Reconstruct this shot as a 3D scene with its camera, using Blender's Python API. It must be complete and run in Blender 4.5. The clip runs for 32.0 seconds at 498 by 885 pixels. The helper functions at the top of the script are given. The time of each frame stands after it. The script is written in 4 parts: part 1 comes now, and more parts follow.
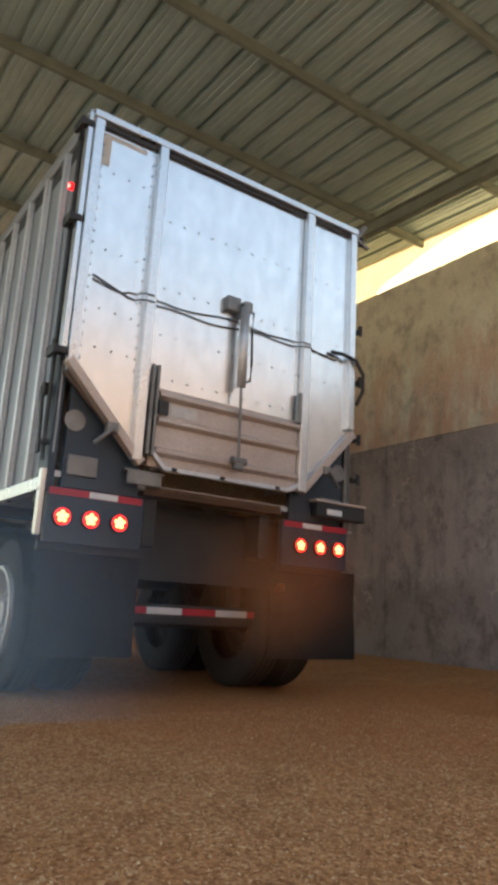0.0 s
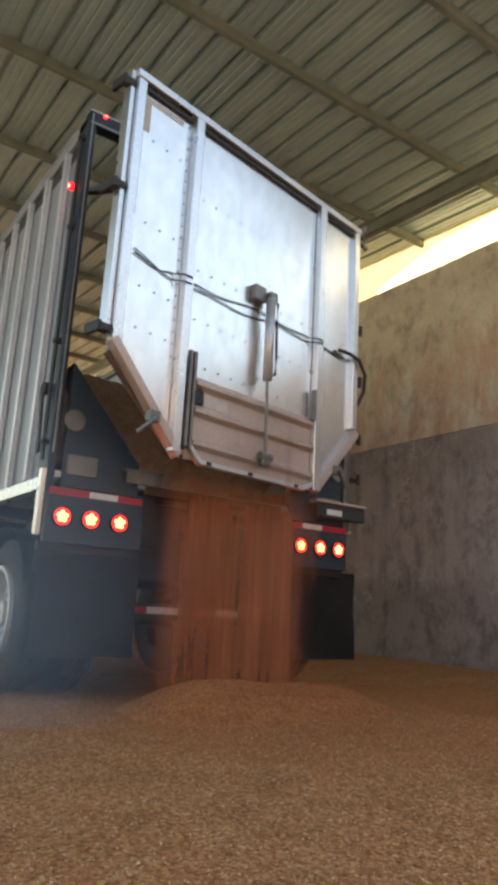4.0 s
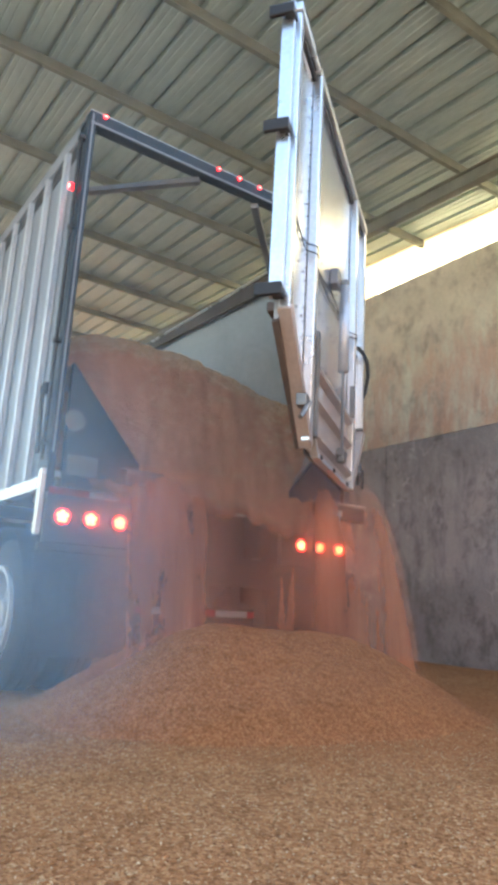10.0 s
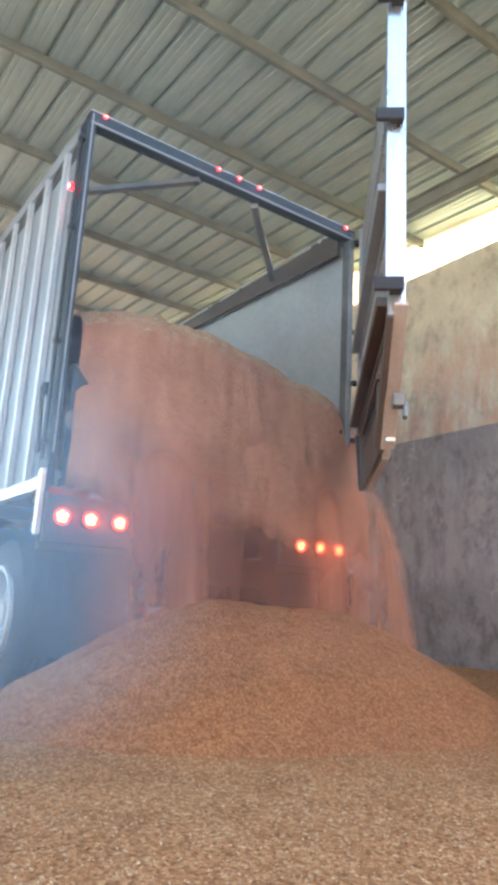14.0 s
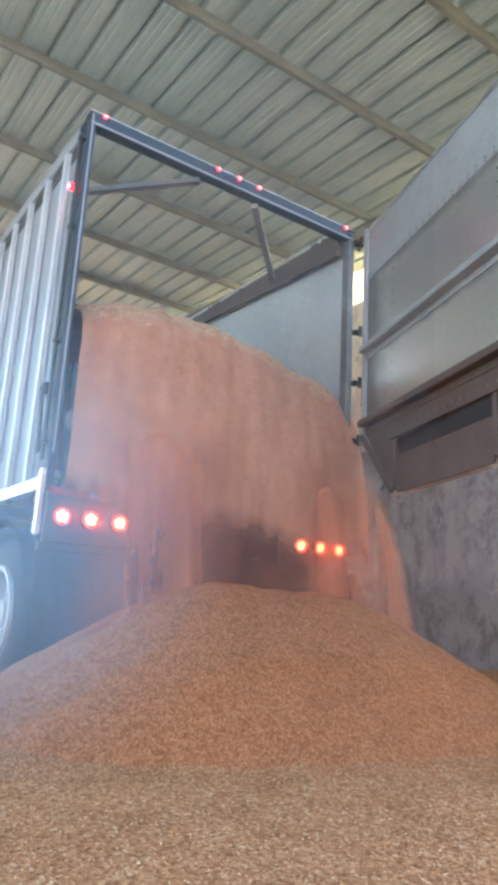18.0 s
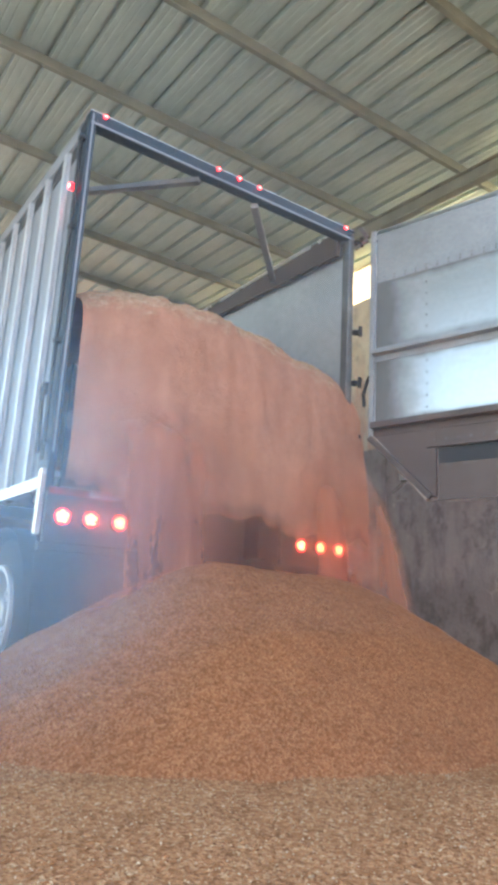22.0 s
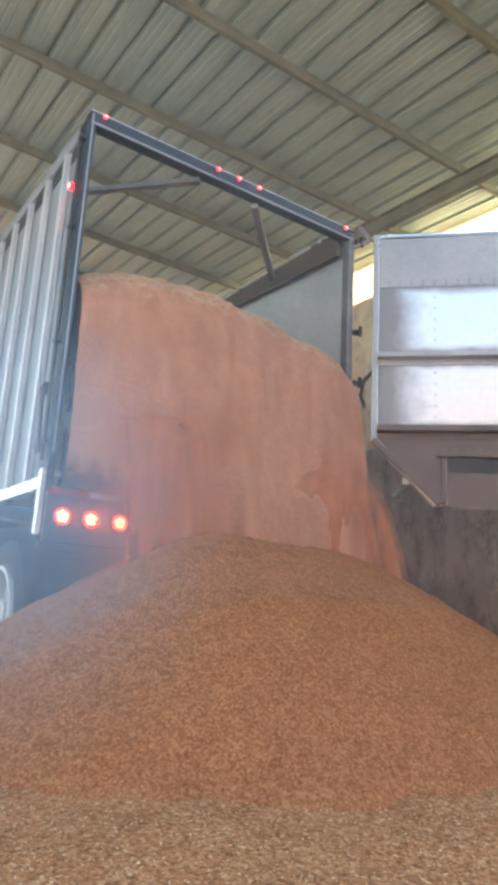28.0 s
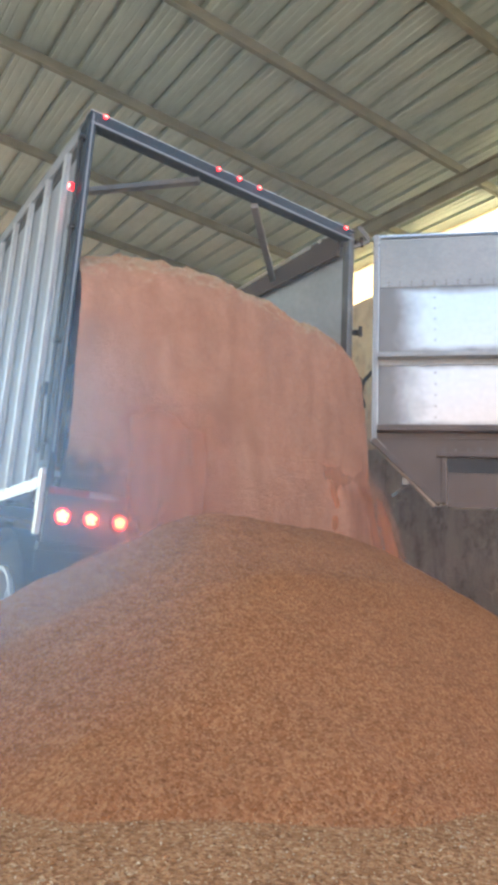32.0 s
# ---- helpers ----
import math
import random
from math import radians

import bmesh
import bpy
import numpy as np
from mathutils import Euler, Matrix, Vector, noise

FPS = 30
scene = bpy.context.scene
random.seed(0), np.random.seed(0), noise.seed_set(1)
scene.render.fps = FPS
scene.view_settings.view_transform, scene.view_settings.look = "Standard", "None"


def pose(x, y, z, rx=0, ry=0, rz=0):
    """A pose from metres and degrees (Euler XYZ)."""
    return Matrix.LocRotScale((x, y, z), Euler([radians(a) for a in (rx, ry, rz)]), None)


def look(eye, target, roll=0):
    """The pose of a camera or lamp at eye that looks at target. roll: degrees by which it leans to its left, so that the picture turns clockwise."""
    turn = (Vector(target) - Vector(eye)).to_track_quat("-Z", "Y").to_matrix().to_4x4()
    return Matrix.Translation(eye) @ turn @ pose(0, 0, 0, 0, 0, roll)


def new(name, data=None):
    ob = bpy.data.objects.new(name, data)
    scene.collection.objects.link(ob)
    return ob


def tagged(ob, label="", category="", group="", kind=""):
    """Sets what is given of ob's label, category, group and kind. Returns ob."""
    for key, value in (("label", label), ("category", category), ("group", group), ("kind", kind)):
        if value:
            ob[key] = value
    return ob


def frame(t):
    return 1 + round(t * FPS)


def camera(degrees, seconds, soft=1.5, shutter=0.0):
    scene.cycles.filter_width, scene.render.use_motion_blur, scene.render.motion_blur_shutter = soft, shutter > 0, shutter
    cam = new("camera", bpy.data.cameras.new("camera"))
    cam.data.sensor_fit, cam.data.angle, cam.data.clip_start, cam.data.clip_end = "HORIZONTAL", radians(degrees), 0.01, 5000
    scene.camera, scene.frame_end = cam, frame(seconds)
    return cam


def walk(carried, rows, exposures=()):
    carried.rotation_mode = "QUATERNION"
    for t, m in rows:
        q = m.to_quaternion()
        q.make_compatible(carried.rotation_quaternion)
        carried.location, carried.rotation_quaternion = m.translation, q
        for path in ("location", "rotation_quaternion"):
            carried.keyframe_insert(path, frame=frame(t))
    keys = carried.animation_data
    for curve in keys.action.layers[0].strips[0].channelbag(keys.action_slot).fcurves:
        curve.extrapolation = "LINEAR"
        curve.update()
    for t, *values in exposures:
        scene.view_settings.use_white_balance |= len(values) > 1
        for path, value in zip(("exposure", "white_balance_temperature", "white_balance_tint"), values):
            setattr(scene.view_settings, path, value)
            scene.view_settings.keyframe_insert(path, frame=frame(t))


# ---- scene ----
# World axes: x across the trailer, y towards its front, z up; the trailer's rear end is y = 0.
cam = camera(39.16, 32.0, soft=4.5)
yaw, pitch = radians(34.245), radians(13.38)
EYE = Vector((-2.719, -4.351, 0.636))
AIM = EYE + Vector((math.sin(yaw) * math.cos(pitch), math.cos(yaw) * math.cos(pitch), math.sin(pitch)))
walk(cam, [(0.0, look(EYE, AIM, 3.146)), (32.0, look(EYE, AIM, 3.146))],
     exposures=[(0.0, 1.25, 6950, 9), (3.5, 1.3, 7100, 10), (6.0, 1.65, 6450, 8), (10.0, 2.2, 6000, 8), (13.0, 2.5, 5900, 8), (19.0, 2.6, 5600, 8), (24.0, 2.36, 6000, 9), (32.0, 2.22, 6200, 10)])

# ---- daylight ----
SUN = Vector((-0.60, -0.42, -0.75)).normalized()
world = bpy.data.worlds.new("sky")
scene.world = world
world.use_nodes = True
wn = world.node_tree.nodes
sky = wn.new("ShaderNodeTexSky")
sky.sky_type, sky.sun_disc = "NISHITA", False
sky.sun_elevation = math.asin(-SUN.z)
sky.sun_rotation = math.atan2(-SUN.x, -SUN.y)
sky.air_density, sky.dust_density = 1.7, 3.0
wn["Background"].inputs["Strength"].default_value = 0.15
world.node_tree.links.new(sky.outputs["Color"], wn["Background"].inputs["Color"])
sun = new("sun", bpy.data.lights.new("sun", "SUN"))
sun.data.energy, sun.data.angle, sun.data.color = 5.0, radians(0.6), (1.0, 0.90, 0.76)
sun.matrix_basis = look((0, 0, 20), Vector((0, 0, 20)) + SUN)


# ---- materials ----
def material(name, rough=0.6, metal=0.0):
    m = bpy.data.materials.new(name)
    m.use_nodes = True
    b = m.node_tree.nodes["Principled BSDF"]
    b.inputs["Roughness"].default_value, b.inputs["Metallic"].default_value = rough, metal
    return m, m.node_tree, b


def ramp(tree, fac, stops):
    r = tree.nodes.new("ShaderNodeValToRGB")
    while len(r.color_ramp.elements) < len(stops):
        r.color_ramp.elements.new(0.5)
    for e, (at, c) in zip(r.color_ramp.elements, stops):
        e.position, e.color = at, (*c, 1) if len(c) == 3 else c
    tree.links.new(fac, r.inputs["Fac"])
    return r.outputs["Color"]


def grain_noise(tree, scale, detail=4.0, stretch=(1, 1, 1), kind="Object", rough=0.6):
    co = tree.nodes.new("ShaderNodeTexCoord")
    mp = tree.nodes.new("ShaderNodeMapping")
    mp.inputs["Scale"].default_value = stretch
    n = tree.nodes.new("ShaderNodeTexNoise")
    n.inputs["Scale"].default_value, n.inputs["Detail"].default_value, n.inputs["Roughness"].default_value = scale, detail, rough
    tree.links.new(co.outputs[kind], mp.inputs["Vector"])
    tree.links.new(mp.outputs["Vector"], n.inputs["Vector"])
    return n.outputs["Fac"]


def mixed(tree, a, b, fac, blend="MIX"):
    m = tree.nodes.new("ShaderNodeMix")
    m.data_type, m.blend_type = "RGBA", blend
    for socket, v in (("Factor", fac), ("A", a), ("B", b)):
        s = [i for i in m.inputs if i.name == socket and i.enabled][0]
        if isinstance(v, (int, float)):
            s.default_value = v
        elif isinstance(v, tuple):
            s.default_value = (*v, 1)
        else:
            tree.links.new(v, s)
    return [o for o in m.outputs if o.enabled][0]


def bump(tree, b, height, strength, distance=0.01):
    n = tree.nodes.new("ShaderNodeBump")
    n.inputs["Strength"].default_value, n.inputs["Distance"].default_value = strength, distance
    tree.links.new(height, n.inputs["Height"])
    tree.links.new(n.outputs["Normal"], b.inputs["Normal"])


def plain(name, dark, light, scale, rough=0.6, metal=0.0, relief=0.15, depth=0.004, stretch=(1, 1, 1), vary=0.09):
    """A surface of two tones at two scales with a fine relief."""
    m, t, b = material(name, rough, metal)
    big, fine = grain_noise(t, scale, 5, stretch), grain_noise(t, scale * 14, 3, stretch)
    tone = ramp(t, big, [(0.2, dark), (0.8, light)])
    t.links.new(mixed(t, tone, ramp(t, fine, [(0.3, (0.86,) * 3), (0.7, (1.08,) * 3)]), 0.7, "MULTIPLY"), b.inputs["Base Color"])
    r = ramp(t, big, [(0.15, (max(rough - vary, 0.05),) * 3), (0.85, (min(rough + vary, 1),) * 3)])
    t.links.new(r, b.inputs["Roughness"])
    if relief:
        bump(t, b, fine, relief, depth)
    return m


def grain_material(name, dark, mid, light, fine=150.0, sliding=None):
    """Loose seed: single kernels in three tones, with lumps."""
    m, t, b = material(name, 0.75)
    co = t.nodes.new("ShaderNodeTexCoord")
    v = t.nodes.new("ShaderNodeTexVoronoi")
    v.inputs["Scale"].default_value = fine
    t.links.new(co.outputs["Object"], v.inputs["Vector"])
    kernel = ramp(t, v.outputs["Color"], [(0.15, dark), (0.5, mid), (0.85, light)])
    lumps = grain_noise(t, 6, 7, rough=0.65)
    tone = ramp(t, lumps, [(0.3, (0.88, 0.86, 0.84)), (0.68, (1.10, 1.10, 1.10))])
    clots = grain_noise(t, 21, 5, (0.8, 1.5, 1.5), rough=0.7)
    c = mixed(t, kernel, tone, 0.8, "MULTIPLY")
    t.links.new(mixed(t, c, ramp(t, clots, [(0.30, (0.78, 0.76, 0.73)), (0.52, (1.06,) * 3)]), 0.9, "MULTIPLY"), b.inputs["Base Color"])
    add = t.nodes.new("ShaderNodeMath")
    add.operation = "ADD"
    t.links.new(v.outputs["Distance"], add.inputs[0])
    t.links.new(lumps, add.inputs[1])
    more = t.nodes.new("ShaderNodeMath")
    more.operation, more.inputs[1].default_value = "MULTIPLY_ADD", 2.2
    t.links.new(clots, more.inputs[0])
    t.links.new(add.outputs[0], more.inputs[2])
    bump(t, b, more.outputs[0], 0.9, 0.026)
    b.inputs["Specular IOR Level"].default_value = 0.25
    if sliding:
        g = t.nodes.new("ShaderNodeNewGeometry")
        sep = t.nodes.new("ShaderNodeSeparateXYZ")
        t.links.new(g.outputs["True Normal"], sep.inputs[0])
        # upward faces keep the kernel tones, steep ones take the sliding tones
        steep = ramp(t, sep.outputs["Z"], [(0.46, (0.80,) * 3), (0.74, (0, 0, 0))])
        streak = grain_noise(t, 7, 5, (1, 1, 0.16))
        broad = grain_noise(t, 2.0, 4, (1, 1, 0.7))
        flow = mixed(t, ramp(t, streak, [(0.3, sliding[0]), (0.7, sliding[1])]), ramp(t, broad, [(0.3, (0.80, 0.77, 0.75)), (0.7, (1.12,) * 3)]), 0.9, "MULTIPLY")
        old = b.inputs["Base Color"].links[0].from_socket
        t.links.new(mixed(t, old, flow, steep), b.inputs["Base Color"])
        # where the seed lies thinly it breaks up into wisps
        thin = t.nodes.new("ShaderNodeAttribute")
        thin.attribute_name = "cover"
        wisps = t.nodes.new("ShaderNodeMath")
        wisps.operation, wisps.inputs[1].default_value = "MULTIPLY_ADD", 0.5
        t.links.new(streak, wisps.inputs[0])
        t.links.new(thin.outputs["Fac"], wisps.inputs[2])
        t.links.new(ramp(t, wisps.outputs[0], [(0.22, (0, 0, 0)), (1.10, (1, 1, 1))]), b.inputs["Alpha"])
    return m


def falling_material(name, tone, across, low, alpha, glow, lined=0.45):
    """Falling seed: soft upright streaks that let what lies behind show through, thinning out at the edges; light passes through it."""
    m, t, b = material(name, 0.9)
    b.inputs["Specular IOR Level"].default_value = 0.05
    streak = grain_noise(t, across, 3, (1, 1, 0.10), rough=0.55)
    speck = grain_noise(t, 110, 2, (1, 1, 0.25))
    colour = ramp(t, speck, [(0.3, tuple(c * 0.88 for c in tone)), (0.7, tuple(c * 1.06 for c in tone))])
    lines = ramp(t, grain_noise(t, across * 4.0, 3, (1, 1, 0.05)), [(0.3, (0.66, 0.64, 0.62)), (0.68, (1.14, 1.14, 1.14))])
    colour = mixed(t, colour, lines, lined, "MULTIPLY")
    t.links.new(colour, b.inputs["Base Color"])
    a = ramp(t, streak, [(0.25, (low * alpha,) * 3), (0.72, (alpha,) * 3)])
    thin = t.nodes.new("ShaderNodeAttribute")
    thin.attribute_name = "cover"
    fac = mixed(t, a, thin.outputs["Fac"], 1.0, "MULTIPLY")
    lit = t.nodes.new("ShaderNodeBsdfTranslucent")
    t.links.new(colour, lit.inputs["Color"])
    body, veil = t.nodes.new("ShaderNodeMixShader"), t.nodes.new("ShaderNodeMixShader")
    clear = t.nodes.new("ShaderNodeBsdfTransparent")
    body.inputs[0].default_value = glow
    t.links.new(b.outputs[0], body.inputs[1])
    t.links.new(lit.outputs[0], body.inputs[2])
    t.links.new(fac, veil.inputs[0])
    t.links.new(clear.outputs[0], veil.inputs[1])
    t.links.new(body.outputs[0], veil.inputs[2])
    t.links.new(veil.outputs[0], t.nodes["Material Output"].inputs["Surface"])
    return m


def dust_material(name, tone, alpha):
    """Floating dust: thin, cloudy, densest in the middle of its body."""
    m, t, b = material(name, 1.0)
    b.inputs["Specular IOR Level"].default_value = 0.0
    b.inputs["Base Color"].default_value = (*tone, 1)
    co = t.nodes.new("ShaderNodeTexCoord")
    mp = t.nodes.new("ShaderNodeMapping")
    mp.inputs["Location"].default_value, mp.inputs["Scale"].default_value = (-1, 0, -1), (2, 0, 2)
    ln = t.nodes.new("ShaderNodeVectorMath")
    ln.operation = "LENGTH"
    t.links.new(co.outputs["Generated"], mp.inputs["Vector"])
    t.links.new(mp.outputs["Vector"], ln.inputs[0])
    core = ramp(t, ln.outputs["Value"], [(0.0, (1, 1, 1)), (0.5, (0.5,) * 3), (0.8, (0.12,) * 3), (1.0, (0, 0, 0))])
    cloud = ramp(t, grain_noise(t, 1.3, 3), [(0.25, (alpha * 0.6,) * 3), (0.75, (alpha,) * 3)])
    fac = mixed(t, core, cloud, 1.0, "MULTIPLY")
    lit = t.nodes.new("ShaderNodeBsdfTranslucent")
    lit.inputs["Color"].default_value = (*tone, 1)
    body, veil = t.nodes.new("ShaderNodeMixShader"), t.nodes.new("ShaderNodeMixShader")
    clear = t.nodes.new("ShaderNodeBsdfTransparent")
    body.inputs[0].default_value = 0.5
    t.links.new(b.outputs[0], body.inputs[1])
    t.links.new(lit.outputs[0], body.inputs[2])
    t.links.new(fac, veil.inputs[0])
    t.links.new(clear.outputs[0], veil.inputs[1])
    t.links.new(body.outputs[0], veil.inputs[2])
    t.links.new(veil.outputs[0], t.nodes["Material Output"].inputs["Surface"])
    return m


def emitter(name, colour, strength):
    m, t, b = material(name, 0.3)
    b.inputs["Base Color"].default_value = (*[c * 0.6 for c in colour], 1)
    b.inputs["Emission Color"].default_value = (*colour, 1)
    b.inputs["Emission Strength"].default_value = strength
    return m


ALU = plain("brushed aluminium sheet", (0.78, 0.785, 0.79), (0.84, 0.845, 0.85), 0.6, 0.27, 0.92, 0.0, 0.001, (1, 1, 0.5), 0.0)
ALU_DULL = plain("dull aluminium", (0.48, 0.49, 0.51), (0.72, 0.73, 0.74), 2.0, 0.5, 0.75, 0.12, 0.003)
ALU_SIDE = plain("darkened side sheet", (0.22, 0.23, 0.25), (0.36, 0.37, 0.39), 1.4, 0.5, 0.55, 0.12, 0.003, (1, 1, 0.25))
ALU_EDGE = plain("extruded aluminium", (0.62, 0.64, 0.66), (0.82, 0.84, 0.86), 3.0, 0.3, 0.9, 0.06, 0.002)
OXIDE = plain("oxidised sheet", (0.28, 0.30, 0.31), (0.42, 0.43, 0.44), 2.2, 0.55, 0.5, 0.15, 0.003)
ALU_INNER = plain("worn inner sheet", (0.44, 0.46, 0.48), (0.60, 0.62, 0.64), 1.6, 0.48, 0.6, 0.15, 0.003)
DUSTY = plain("dusty aluminium", (0.42, 0.33, 0.28), (0.58, 0.50, 0.45), 2.4, 0.5, 0.5, 0.2, 0.004)
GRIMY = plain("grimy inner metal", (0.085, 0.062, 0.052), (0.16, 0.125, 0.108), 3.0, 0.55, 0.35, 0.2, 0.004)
NAVY = plain("dark blue paint", (0.010, 0.020, 0.032), (0.024, 0.042, 0.062), 3.0, 0.5, 0.0, 0.1, 0.002)
BLACK = plain("black chassis paint", (0.010, 0.010, 0.012), (0.034, 0.032, 0.032), 4.0, 0.55, 0.0, 0.2, 0.003)
RUBBER = plain("rubber", (0.014, 0.014, 0.015), (0.040, 0.038, 0.036), 5.0, 0.8, 0.0, 0.3, 0.004)
STEEL = plain("greasy steel", (0.10, 0.10, 0.10), (0.30, 0.29, 0.28), 6.0, 0.45, 0.7, 0.2, 0.003)
RUST = plain("dull roof steel", (0.15, 0.16, 0.125), (0.27, 0.28, 0.215), 3.5, 0.8, 0.1, 0.3, 0.005)
ROOFING = plain("galvanised roofing", (0.35, 0.43, 0.39), (0.50, 0.57, 0.50), 0.9, 0.5, 0.15, 0.15, 0.004, (1.6, 0.35, 1))
SILL_STEEL = plain("seed-stained steel", (0.05, 0.025, 0.014), (0.12, 0.06, 0.03), 6.0, 0.7, 0.2, 0.2, 0.004)
TAPE_RED = plain("red reflective tape", (0.35, 0.012, 0.03), (0.5, 0.02, 0.05), 8.0, 0.35)
TAPE_WHITE = plain("white reflective tape", (0.55, 0.55, 0.55), (0.75, 0.75, 0.75), 8.0, 0.35)
PAPER = plain("faded label", (0.42, 0.40, 0.38), (0.58, 0.56, 0.53), 20.0, 0.6)
LAMP_RED = emitter("red lamp glow", (1.0, 0.008, 0.012), 2.0)
LAMP_MARK = emitter("red marker diode", (1.0, 0.06, 0.05), 8.0)
LAMP_HOT = emitter("red lamp diode", (1.0, 0.17, 0.045), 8.0)


def bordered_sheet():
    """Painted darkening towards each sheet's border, partly grime; smoother and paler in the middle."""
    m, t, b = material("dark-bordered inner sheet", 0.3, 0.9)
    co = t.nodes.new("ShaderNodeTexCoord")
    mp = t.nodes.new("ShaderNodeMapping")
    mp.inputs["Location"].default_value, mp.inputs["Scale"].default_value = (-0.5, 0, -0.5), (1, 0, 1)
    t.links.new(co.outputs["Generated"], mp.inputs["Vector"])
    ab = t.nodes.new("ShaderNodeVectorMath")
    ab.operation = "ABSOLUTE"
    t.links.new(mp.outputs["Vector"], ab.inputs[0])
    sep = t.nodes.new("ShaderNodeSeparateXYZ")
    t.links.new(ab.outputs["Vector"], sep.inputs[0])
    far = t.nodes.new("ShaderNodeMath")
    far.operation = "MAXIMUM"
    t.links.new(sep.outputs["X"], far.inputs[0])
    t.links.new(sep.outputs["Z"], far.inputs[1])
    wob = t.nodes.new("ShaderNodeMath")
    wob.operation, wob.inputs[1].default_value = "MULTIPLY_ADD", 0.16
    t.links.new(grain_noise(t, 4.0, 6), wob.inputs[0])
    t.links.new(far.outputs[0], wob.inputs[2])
    # the pale middle puts the bright reflection there into the base colour
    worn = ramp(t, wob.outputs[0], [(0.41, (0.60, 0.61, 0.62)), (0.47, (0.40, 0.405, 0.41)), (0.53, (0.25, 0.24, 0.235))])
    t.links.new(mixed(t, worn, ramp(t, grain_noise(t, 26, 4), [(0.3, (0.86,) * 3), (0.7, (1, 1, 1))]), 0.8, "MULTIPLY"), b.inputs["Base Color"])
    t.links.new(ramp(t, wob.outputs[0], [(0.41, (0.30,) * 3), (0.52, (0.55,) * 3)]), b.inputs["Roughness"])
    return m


DARK_BORDER = bordered_sheet()
GRAIN = grain_material("loose seed", (0.34, 0.128, 0.045), (0.475, 0.196, 0.075), (0.58, 0.28, 0.122), 95.0)
SLIDING = grain_material("sliding seed", (0.46, 0.180, 0.076), (0.58, 0.245, 0.110), (0.66, 0.31, 0.155), 90.0, ((0.50, 0.200, 0.088), (0.68, 0.31, 0.155)))
# same seed as GRAIN; its pale kernels paint the light on the crown
BODY = grain_material("trailer seed, crown painted pale", (0.54, 0.30, 0.155), (0.82, 0.56, 0.32), (0.92, 0.73, 0.49), 120.0, ((0.66, 0.285, 0.168), (0.80, 0.385, 0.245)))
FALL = falling_material("falling seed", (0.56, 0.215, 0.115), 6.0, 0.66, 0.86, 0.30, 0.7)
FALL_THIN = falling_material("thin falling seed", (0.68, 0.295, 0.16), 4.0, 0.55, 0.80, 0.35)
FALL_MID = falling_material("broken veil of seed", (0.60, 0.25, 0.14), 4.0, 0.35, 0.62, 0.30, 0.7)
FALL_MIST = falling_material("mist of falling seed", (0.64, 0.27, 0.155), 5.0, 0.35, 0.50, 0.30)
FALL_CLOT = falling_material("falling clots", (0.52, 0.22, 0.12), 7.0, 0.35, 0.36, 0.20)
# dust toned blue in its colour, in place of the skylight on it
DUST = dust_material("blue-tinted dust", (0.42, 0.66, 0.92), 0.33)
DUST_WARM = dust_material("warm seed dust", (0.70, 0.31, 0.13), 0.60)
DUST_LAMP = dust_material("dust before the lamps", (0.62, 0.56, 0.55), 0.47)
# haze sheet, painted blue for skylight, added to lower contrast
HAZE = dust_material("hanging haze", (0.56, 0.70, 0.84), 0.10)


def concrete(name, base, stain, dirt, zone):
    m, t, b = material(name, 0.85)
    big, mid, fine = grain_noise(t, 0.7, 6), grain_noise(t, 3.2, 8, (1, 1, 0.8), rough=0.7), grain_noise(t, 40, 4)
    run = grain_noise(t, 4.5, 6, (1, 1, 0.30), rough=0.7)
    c = ramp(t, big, [(0.35, tuple(v * 0.85 for v in base)), (0.65, tuple(v * 1.2 for v in base))])
    co = t.nodes.new("ShaderNodeTexCoord")
    sep = t.nodes.new("ShaderNodeSeparateXYZ")
    t.links.new(co.outputs["Object"], sep.inputs[0])
    scaled = t.nodes.new("ShaderNodeMath")
    scaled.operation, scaled.inputs[1].default_value = "MULTIPLY", 0.1
    t.links.new(sep.outputs["Z"], scaled.inputs[0])
    band = ramp(t, scaled.outputs[0], [(zone[0] / 10 - 0.02, (0.15,) * 3), (zone[0] / 10, (1, 1, 1)), (zone[1] / 10, (0.9,) * 3), (zone[1] / 10 + 0.07, (0.1,) * 3)])
    spots = ramp(t, run, [(0.36, (0, 0, 0)), (0.56, (0.9,) * 3)])
    c = mixed(t, c, stain, mixed(t, spots, band, 1.0, "MULTIPLY"))
    c = mixed(t, c, dirt, ramp(t, mid, [(0.50, (0, 0, 0)), (0.68, (0.7,) * 3)]))
    scratch = ramp(t, grain_noise(t, 2.6, 2, (1, 1, 0.8)), [(0.488, (0, 0, 0)), (0.50, (0.6,) * 3), (0.512, (0, 0, 0))])
    where = ramp(t, grain_noise(t, 1.1, 3), [(0.48, (0, 0, 0)), (0.62, (1, 1, 1))])
    c = mixed(t, c, tuple(min(0.8, v * 1.5) for v in stain), mixed(t, scratch, where, 1.0, "MULTIPLY"))
    c = mixed(t, c, ramp(t, fine, [(0.3, (0.82,) * 3), (0.7, (1.1,) * 3)]), 0.8, "MULTIPLY")
    t.links.new(c, b.inputs["Base Color"])
    bump(t, b, mid, 0.35, 0.02)
    return m


CONC_UP = concrete("upper concrete", (0.64, 0.62, 0.51), (0.62, 0.40, 0.295), (0.28, 0.25, 0.21), (3.1, 4.1))
